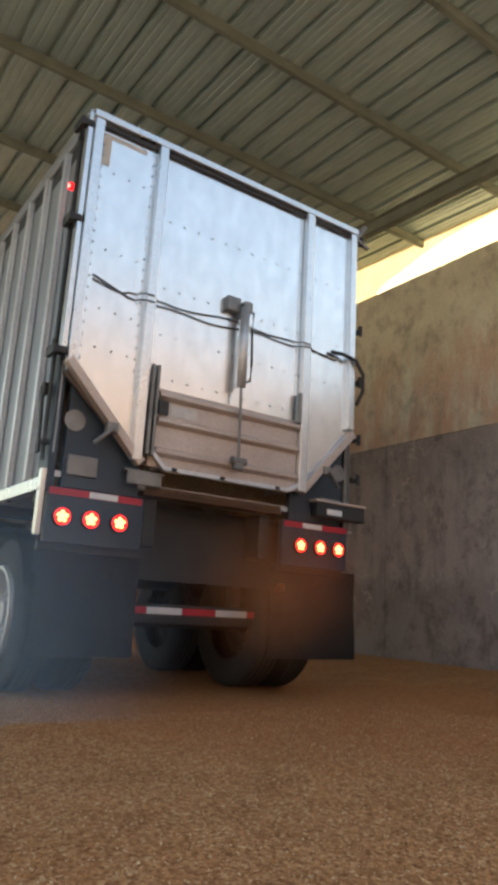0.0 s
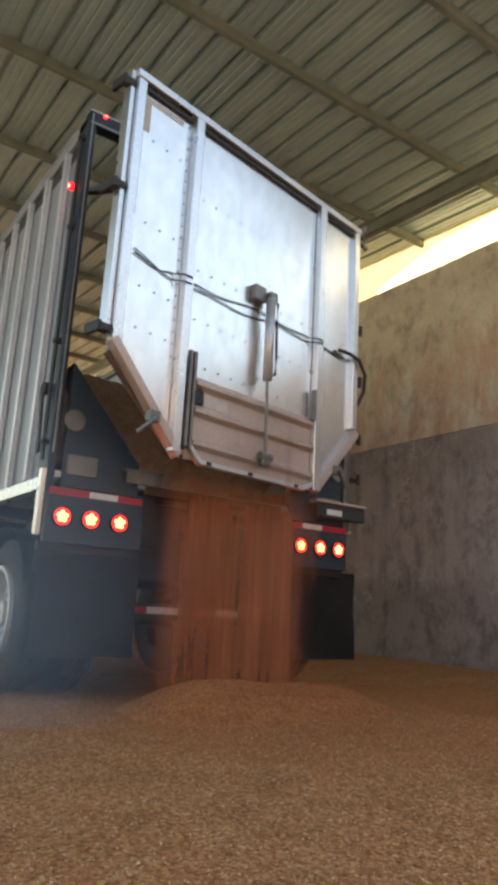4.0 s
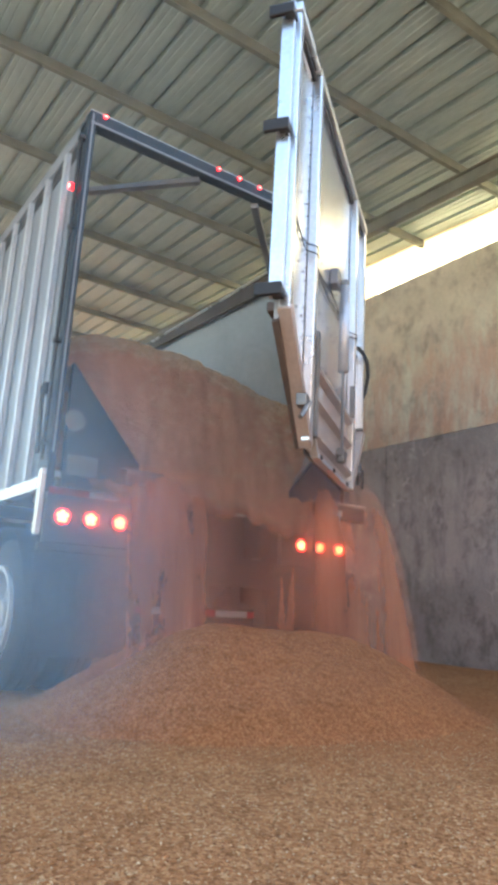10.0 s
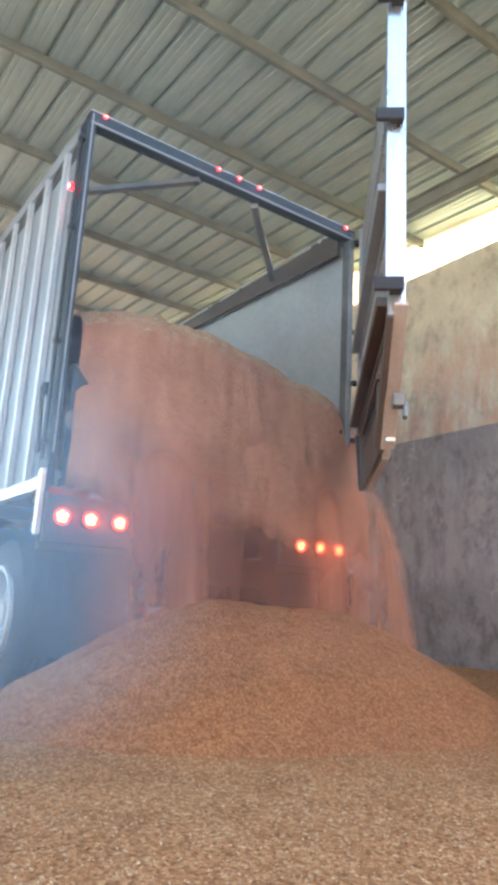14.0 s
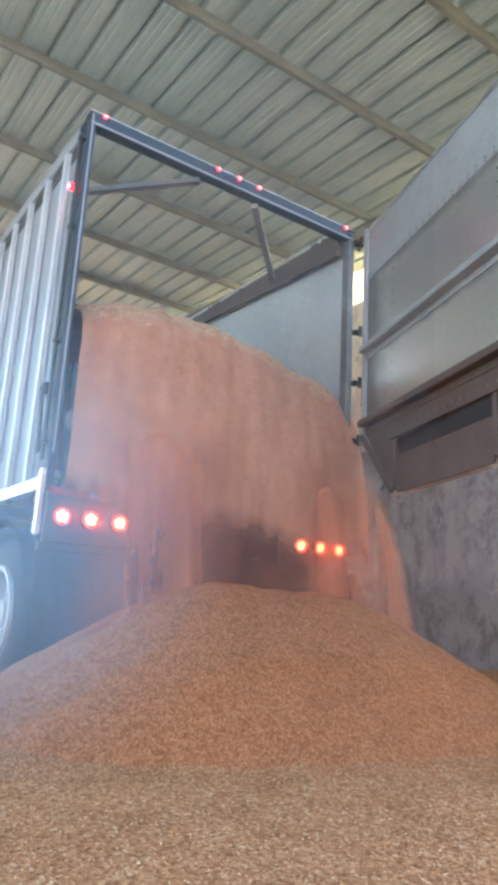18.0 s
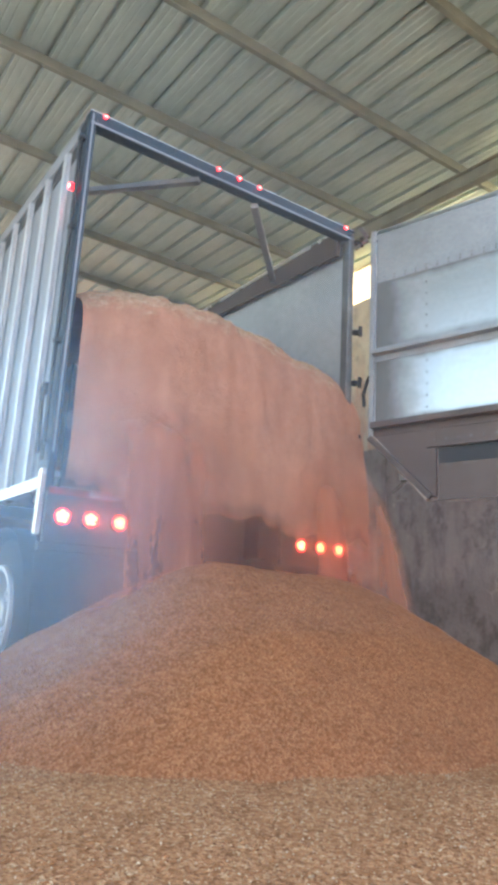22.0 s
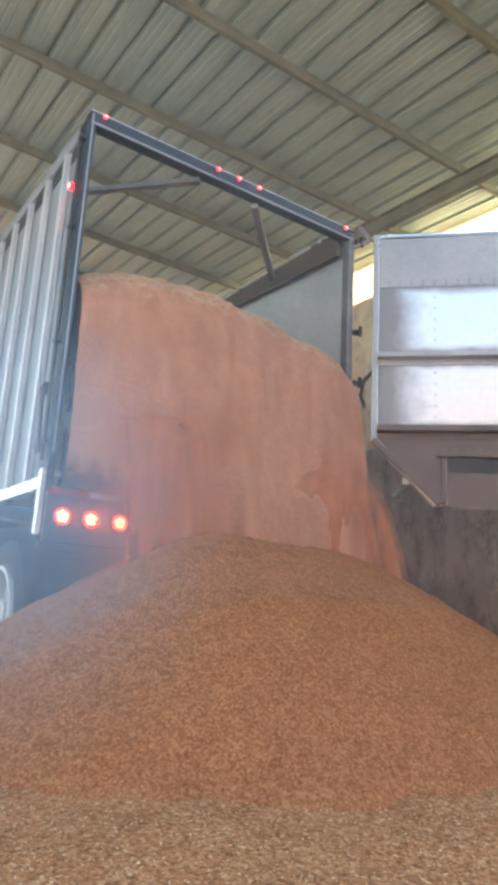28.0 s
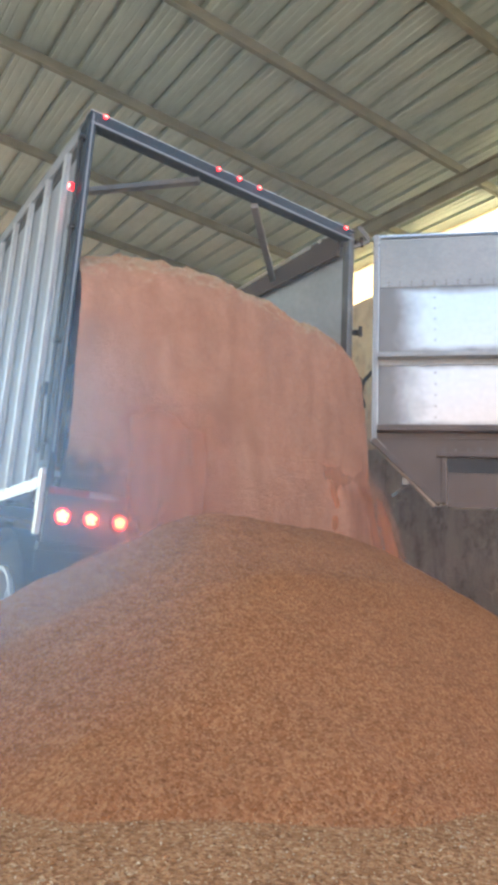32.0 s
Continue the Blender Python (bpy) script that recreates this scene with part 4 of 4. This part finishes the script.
def build_load(parent):
    """The load: a crowned body whose steep rear face is pushed over the deck's edge."""
    bm = B()
    n, prof = 110, []
    for k in range(26):
        prof.append((-0.235 + 0.075 * (k / 26) ** 2, 1.36 + 1.22 * k / 26))
    for k in range(21):
        a = radians(84 * k / 20)
        prof.append((-0.16 + 0.50 * (1 - math.cos(a)), 2.58 + 0.46 * math.sin(a)))
    y, z = prof[-1]
    for k in range(1, 68):
        y += 0.043
        z += 0.007
        prof.append((y, z))
    prof += [(6.0, z), (10.2, z)]
    rows, thick = [], []
    for y, z in prof:
        r = []
        w = min(1.0, max(0.0, (z - 2.2) / 0.80))
        back = min(1.0, max(0.0, (y - 0.3) / 1.6))
        for i in range(n + 1):
            u = -1 + 2 * i / n
            x = 1.255 * u + (0.06 * max(0.0, u) if y < 0.02 else 0.0)
            end = max(0.0, abs(u) - 0.72) / 0.28
            zz = z + w * 0.25 * (1 - abs(u) ** 2.2) * (1 - 0.7 * back) + lump(x, y, 6.0) * 1.8 * w + w * 0.022 * noise.noise((x * 11, y * 11 + z * 6, 2.0)) + w * 0.014 * noise.noise((x * 23, y * 23 + z * 12, 6.0))
            yy = y + face_y(x, z) + 0.07 * end * end
            r.append(bm.verts.new((x, yy, zz)))
            ragged = 0.10 * noise.noise((x * 3.0, 0.0, 4.0)) + 0.05 * noise.noise((x * 9.0, 0.0, 7.0))
            thick.append(ease((z - 1.36 + ragged) / 0.40) * (0.85 + 0.15 * ease((u + 1.0) / 0.10)) if y < 0.3 else 1.0)
        rows.append(r)
    for a, b in zip(rows, rows[1:]):
        for i in range(n):
            bm.faces.new((a[i], a[i + 1], b[i + 1], b[i]))
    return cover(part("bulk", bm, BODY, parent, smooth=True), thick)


def build_lower_face(parent):
    """The foot of the rear face, which fills the gap between the load and the heap towards the end."""
    bm = B()
    n, m = 64, 30
    rows, thick = [], []
    for j in range(m + 1):
        v = j / m
        r = []
        for i in range(n + 1):
            u = i / n
            x = -0.95 + 2.26 * u + 0.06 * u * (1 - v)
            z = 0.85 + 1.20 * v
            y = -0.25 - 0.14 * (1 - v) ** 1.5 + 0.15 * ease((v - 0.35) / 0.65) + face_y(x, z + 3.0) + 0.10 * ease((0.25 - u) / 0.25) + 0.06 * ease((u - 0.88) / 0.12)
            r.append(bm.verts.new((x, y, z)))
            wave = 0.25 * noise.noise((x * 2.5, v * 2.0, 21.0))
            thick.append(max(0.0, ease(u / 0.20 + wave) * (1 - 0.55 * ease((u - 0.70 + wave * 0.5) / 0.2) * ease((0.62 - v) / 0.2))))
        rows.append(r)
    for a, b in zip(rows, rows[1:]):
        for i in range(n):
            bm.faces.new((a[i], a[i + 1], b[i + 1], b[i]))
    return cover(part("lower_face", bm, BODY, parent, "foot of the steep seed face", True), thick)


def build_slump(parent):
    """A wedge of loosened seed that slides from the face onto the heap: steep above, running out below and to its sides."""
    bm = B()
    n, m = 60, 48
    rows, thick = [], []
    for j in range(m + 1):
        v = j / m
        down = 1 - v
        r = []
        for i in range(n + 1):
            u = i / n
            side = math.sin(math.pi * u) ** 0.5
            x = -1.10 + 2.40 * u + 0.55 * max(0.0, u - 0.35) * down ** 1.2 - 0.25 * max(0.0, 0.3 - u) * down
            y = -0.20 - 1.22 * (0.35 + 0.65 * side) * down ** 1.8 + 0.30 * ease((v - 0.78) / 0.22)
            y -= 0.07 * (0.5 + noise.noise((x * 1.6, v * 2.2, 2.0))) * math.sin(math.pi * v) + 0.03 * noise.noise((x * 5.0, v * 5.0, 8.0)) + 0.012 * noise.noise((x * 13.0, v * 12.0, 3.0))
            z = -0.85 + 2.10 * v - 0.66 * max(0.0, x - 0.72, -0.30 - x) * down + 0.06 * noise.noise((x * 1.9, v * 3, 5.0))
            r.append(bm.verts.new((x, y, z)))
            wave = 0.16 * noise.noise((x * 2.2, v * 2.0, 14.0))
            thick.append(max(0.0, ease(u / 0.30 + wave) * ease((1 - u) / 0.10) * ease((v + wave * 0.3) / 0.12)))
        rows.append(r)
    for a, b in zip(rows, rows[1:]):
        for i in range(n):
            bm.faces.new((a[i], a[i + 1], b[i + 1], b[i]))
    return cover(part("slump", bm, SLIDING, parent, "wedge of loosened sliding seed", True), thick)


def sheet(x0, x1, z0, z1, seed, top, bow=0.04, flare=0.0):
    """A wavy hanging veil of falling seed."""
    bm = B()
    n, m = 28, 18
    rows, thick = [], []
    for j in range(m + 1):
        v = j / m
        r = []
        for i in range(n + 1):
            u = i / n
            x = x0 + (x1 - x0) * u + flare * (1 - v) * (u - 0.5)
            y = bow * math.sin(math.pi * u) * -1 - 0.03 * (1 - v) ** 1.5 + 0.022 * noise.noise((x * 2.4, v * 0.8, seed))
            r.append(bm.verts.new((x, y, z0 + (z1 - z0) * v)))
            ragged = max(0.0, min(1.0, 0.92 + 0.5 * noise.noise((x * 5.0, v * 1.6, seed + 7.0))))
            thick.append(ragged * soft_edge(u, 0.22 if top < 0.2 else 0.45) * min(1.0, (1 - v) / top) * min(1.0, 0.25 + v / 0.12))
        rows.append(r)
    for a, b in zip(rows, rows[1:]):
        for i in range(n):
            bm.faces.new((a[i], a[i + 1], b[i + 1], b[i]))
    return bm, thick


def curtain(x0, x1, z0, z1, seed, out_left, out_right, soft_left, soft_right, fade=0.35):
    """A side curtain of falling seed that arcs outwards as it drops."""
    bm = B()
    n, m = 36, 40
    rows, thick = [], []
    for j in range(m + 1):
        z = z0 + (z1 - z0) * j / m
        fall_ = math.sqrt(max(0.0, z1 - 0.22 - z))
        r = []
        for i in range(n + 1):
            u = i / n
            x = x0 + (x1 - x0) * u + out_right * fall_ * ease((u - 0.2) / 0.8) - out_left * fall_ * ease((0.8 - u) / 0.8)
            y = -0.04 * math.sin(math.pi * u) - 0.14 * fall_ + 0.02 * noise.noise((x * 3.0, z * 0.6, seed))
            r.append(bm.verts.new((x, y, z)))
            ragged = max(0.0, min(1.0, 0.90 + 0.40 * noise.noise((u * 4.0, z * 0.5, seed + 3.0))))
            edge = ease(u / soft_left) * ease((1 - u) / soft_right)
            thick.append(ragged * edge * ease((z1 - z) / fade))
        rows.append(r)
    for a, b in zip(rows, rows[1:]):
        for i in range(n):
            bm.faces.new((a[i], a[i + 1], b[i + 1], b[i]))
    return bm, thick


def clot(w, h, seed):
    """A long falling streak of seed."""
    bm = B()
    n, m = 6, 10
    rows, thick = [], []
    for j in range(m + 1):
        rows.append([bm.verts.new((w * (i / n - 0.5), 0.006 * noise.noise((i * 0.5, j * 0.4, seed)), h * (j / m - 0.5))) for i in range(n + 1)])
        thick += [soft_edge(i / n, 0.5) * soft_edge(j / m, 0.5) for i in range(n + 1)]
    for a, b in zip(rows, rows[1:]):
        for i in range(n):
            bm.faces.new((a[i], a[i + 1], b[i + 1], b[i]))
    return bm, thick


def build_fall():
    f = thing("falling_seed", "veil of orange seed pouring from the trailer's rear edge", "grain flow")
    parts = {}

    def veil(name, made, mat):
        return cover(part(name, made[0], mat, f, smooth=True), made[1])

    parts["mid_a"] = veil("veil", sheet(-0.60, 0.82, -0.9, 1.60, 1.0, 0.13), FALL)
    parts["mid_b"] = veil("veil", sheet(-0.55, 1.10, -0.9, 1.95, 5.0, 0.30), FALL_MID)
    parts["left"] = veil("side_veil", curtain(-1.26, -0.02, -1.0, 2.10, 10.0, 0.06, 0.05, 0.38, 0.40, 0.3), FALL_THIN)
    parts["right"] = veil("side_veil", curtain(0.40, 1.37, -1.0, 2.08, 12.0, 0.0, 0.38, 0.40, 0.16, 0.5), FALL_THIN)
    parts["mid_c"] = veil("veil", sheet(-0.45, 1.15, -0.9, 1.90, 15.0, 0.35), FALL_MIST)
    shapes = [veil("clot", clot(0.10 + 0.05 * k, 1.10 - 0.10 * k, k), FALL_CLOT) for k in range(4)]
    parts["clots"] = list(shapes)
    for k in range(2):
        ob = new("clot", shapes[k % 4].data)
        ob.parent = f
        parts["clots"].append(ob)
    return f, parts


def cloud(w, h, seed):
    bm = B()
    n = 16
    rows = []
    for j in range(n + 1):
        rows.append([bm.verts.new((w * (i / n - 0.5), 0.04 * noise.noise((i * 0.22, j * 0.22, seed)), h * (j / n - 0.5))) for i in range(n + 1)])
    for a, b in zip(rows, rows[1:]):
        for i in range(n):
            bm.faces.new((a[i], a[i + 1], b[i + 1], b[i]))
    return bm


def build_dust():
    d = thing("dust_cloud", "blue-tinted dust drifting out round the trailer's wheels", "dust")
    parts = {}
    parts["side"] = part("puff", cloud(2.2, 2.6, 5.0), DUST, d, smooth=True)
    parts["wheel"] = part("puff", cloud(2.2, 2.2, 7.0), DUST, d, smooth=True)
    parts["warm"] = part("warm_puff", cloud(1.7, 1.25, 11.0), DUST_WARM, d, "orange dust", smooth=True)
    for key, seed in (("lamp_left", 21.0), ("lamp_right", 23.0)):
        parts[key] = part("lamp_puff", cloud(1.25, 0.62, seed), DUST_LAMP, d, "dust hanging before the tail lamps", smooth=True)
    parts["haze"] = part("haze", cloud(8.0, 7.0, 17.0), HAZE, d, "wide haze sheet tinted blue, before the view", smooth=True)
    return d, parts


build_shed()
trailer = build_trailer()
door = build_door()
pile = build_pile()
build_chaff()
cargo = thing("grain_load", "load of orange-brown seed pushed out of the trailer's rear", "grain")
load, slump, foot = build_load(cargo), build_slump(cargo), build_lower_face(cargo)
fall, veils = build_fall()
dust, puffs = build_dust()


def motions():
    swing = [(0, 0), (0.8, 0), (1.5, 1.75), (2, 3.2), (2.5, 5.5), (3, 7.6), (3.5, 9.6), (5.5, 19.75), (6, 22), (7, 27), (8, 31), (9, 34), (10, 37.5), (11, 41),
             (12, 44.25), (13, 47), (14, 50.25), (14.5, 51.75), (16.5, 61.25), (17, 65), (18, 70.5), (19, 78), (20, 90), (21, 98), (22, 105), (23, 112), (24, 124),
             (25, 133.5), (26, 134.5), (32, 134.5)]
    walk(door, [(t, Matrix.Translation(HINGE) @ Matrix.Rotation(radians(a), 4, "Z")) for t, a in swing])
    top = [(0, 0.00), (3, 0.12), (6, 0.36), (9, 0.50), (13, 0.66), (19, 0.83), (23, 0.96), (28, 1.12), (32, 1.25)]
    walk(pile, [(t, pose(0, 0, z - 1.27)) for t, z in top])
    # the load leans back at first and rises and straightens as more is pushed out: seconds, y, z, lean, side lean
    push = [(0, 0.62, -0.08, 40, 7), (3.5, 0.55, -0.08, 38, 7), (6, 0.34, -0.08, 34, 7), (7.5, 0.27, -0.12, 30, 7), (9, 0.19, -0.18, 26, 7), (11, 0.06, -0.27, 18, 6.5), (13, -0.04, -0.33, 12, 6), (16.3, -0.05, -0.33, 9, 5), (19, -0.05, -0.31, 7, 4.5),
            (24, -0.05, -0.22, 5, 3), (28, -0.04, -0.15, 3, 2), (32, -0.04, -0.05, 0.5, 0.5)]
    lip = Matrix.Translation((0, -0.2, 1.44))
    walk(load, [(t, Matrix.Translation((0, y, z)) @ lip @ Matrix.Rotation(radians(-a), 4, "X") @ Matrix.Rotation(radians(b), 4, "Y") @ lip.inverted()) for t, y, z, a, b in push])
    walk(foot, [(t, pose(0, y, z)) for t, y, z in ((0, 3.2, 0.3), (22, 3.0, 0.2), (24.4, 2.0, 0.0), (25.2, 0.12, -0.05), (26.0, 0.0, 0.0), (28, 0.0, 0.06), (32, 0.0, 0.20))])
    # a slump works loose from the face, runs down onto the heap and is buried in it
    slide = [(0, 5.0, 1.2), (15.0, 3.0, 1.0)]
    for t, z in ((15.95, 0.76), (19.7, 0.86), (24.6, 1.02), (28.8, 1.16)):
        slide += [(t - 0.7, 2.6, z + 0.25), (t - 0.35, 0.75, z + 0.22), (t, 0.0, z + 0.10), (t + 0.4, -0.11, z - 0.02), (t + 0.8, -0.16, z - 0.22), (t + 1.2, -0.16, z - 0.62), (t + 1.6, 0.3, z - 1.25), (t + 1.9, 1.6, z - 1.3), (t + 2.3, 2.8, z)]
    walk(slump, [(t, pose(0, y, z)) for t, y, z in slide + [(32, 2.8, 1.2)]])
    walk(veils["mid_a"], [(0, pose(0, -0.05, -1.85)), (0.4, pose(0, -0.05, -1.6)), (0.9, pose(0, -0.12, 0)), (7.6, pose(0, -0.12, 0.02)), (8.6, pose(0, -0.14, -0.6)), (9.4, pose(0, -0.14, -2.2)), (32, pose(0, -0.14, -2.2))])
    # the middle veil drops away as a mass falls, and the next one is pushed out behind it
    rows = [(0, pose(0, 1.2, -2.6)), (3.6, pose(0, 1.2, -2.6)), (4.4, pose(0, 1.0, -0.4)), (5.5, pose(0, -0.36, -0.10))]
    mist = [(0, pose(0, 1.6, -2.6)), (10, pose(0, 1.6, -0.2))]
    for t0, t1 in ((12.7, 14.9), (17.6, 19.6), (22.4, 24.5)):
        rows += [(t0, pose(0, -0.38, -0.24)), (t0 + 0.35, pose(0, -0.42, -1.5)), (t0 + 0.55, pose(0, 1.6, -1.5)), (t0 + 0.8, pose(0, 1.6, -0.2)), (t1 - 0.4, pose(0, 1.4, 0.0)), (t1, pose(0, -0.38, -0.24))]
        mist += [(t0 - 0.1, pose(0, 1.6, -0.2)), (t0 + 0.3, pose(0, -0.33, -0.2)), (t1 - 0.1, pose(0, -0.33, -0.12)), (t1 + 0.3, pose(0, 1.6, -0.12))]
    walk(veils["mid_b"], rows + [(24.9, pose(0, -0.38, -0.24)), (25.4, pose(0, 1.6, -0.24)), (32, pose(0, 1.6, -0.2))])
    walk(veils["mid_c"], mist + [(32, pose(0, 1.6, -0.2))])
    walk(veils["left"], [(0, pose(0, 0.1, -3.0)), (4.2, pose(0, 0.06, -3.0)), (5.8, pose(0.05, -0.24, -0.50)), (11, pose(0.05, -0.28, -0.45)), (14, pose(0.05, -0.29, -0.30)), (19, pose(0, -0.28, -0.16)), (32, pose(0, -0.28, -0.02))])
    walk(veils["right"], [(0, pose(0, 0.1, -3.0)), (4.0, pose(0, 0.06, -3.0)), (5.6, pose(-0.04, -0.14, -0.34)), (13, pose(0, -0.20, -0.18)), (32, pose(0, -0.22, -0.12))])
    # clots fall in front of the veil, sink into the heap and go round through the load
    rng = random.Random(5)
    for k, ob in enumerate(veils["clots"]):
        u, near = -0.45 + 0.18 * k, -0.46 - 0.02 * k
        rows = [(0.0, pose(u * 1.1, 3.0, 1.9))]
        t = 0.7 + rng.uniform(0, 0.8)
        while t < 30.5:
            grow = min(1.0, max(0.0, (t - 4) / 8))
            x = u * (1.15 + 0.8 * grow) + rng.uniform(-0.05, 0.05)
            up = 1.05 + 0.35 * t / 32
            low = 1.27 * t / 32 - 0.85
            rows += [(t, pose(x, near + 0.02, up)), (t + 0.2, pose(x, near, up - (up - low) * 0.35)), (t + 0.4, pose(x, near, low)), (t + 0.55, pose(x, near, low - 0.5)), (t + 0.7, pose(x, 3.0, low - 0.5)), (t + 0.85, pose(x, 3.0, 1.9)), (t + 1.0, pose(x, 1.2, 1.9))]
            t += 1.2 + rng.uniform(0.05, 0.4)
        rows += [(t + 0.3, pose(u, 3.0, 1.9)), (32.0, pose(u, 3.0, 1.9))]
        walk(ob, rows)
    walk(puffs["side"], [(0, pose(-1.55, -0.55, 0.45)), (3.5, pose(-1.6, -0.65, 0.55)), (6.5, pose(-1.75, -1.0, 0.78)), (13, pose(-1.75, -1.02, 0.85)), (32, pose(-1.80, -1.05, 1.15))])
    walk(puffs["wheel"], [(0, pose(-1.9, -1.2, -1.3)), (3.5, pose(-1.9, -1.35, -1.0)), (6.5, pose(-1.95, -1.50, 0.72)), (8, pose(-1.95, -1.55, 0.75)), (20, pose(-2.0, -1.7, 0.9)), (32, pose(-2.05, -1.9, 0.95))])
    walk(puffs["warm"], [(0, pose(0.36, -0.32, 0.82)), (0.5, pose(0.35, -0.45, 0.35)), (1.2, pose(0.15, -0.60, -0.22)), (4, pose(0.2, -0.7, -0.20)), (5.5, pose(0.2, -0.7, -1.5)), (32, pose(0.2, -0.7, -1.5))])
    walk(puffs["lamp_left"], [(0, pose(-0.95, 0.8, 0.7)), (3.5, pose(-0.95, 0.8, 0.7)), (4.8, pose(-0.95, -0.45, 0.4)), (6, pose(-0.92, -0.105, 1.15)), (32, pose(-0.92, -0.11, 1.17))])
    walk(puffs["lamp_right"], [(0, pose(0.95, 0.8, 0.7)), (3.5, pose(0.95, 0.8, 0.7)), (4.8, pose(0.95, -0.45, 0.4)), (6.5, pose(1.0, -0.085, 1.12)), (32, pose(1.0, -0.085, 1.15))])
    walk(puffs["haze"], [(0, pose(-4.5, 9.0, 1.5)), (3, pose(-4.3, 7.0, 1.5)), (7, pose(-2.2, -1.15, 2.0)), (13, pose(-0.4, -1.25, 2.2)), (32, pose(-0.2, -1.3, 2.4))])


motions()
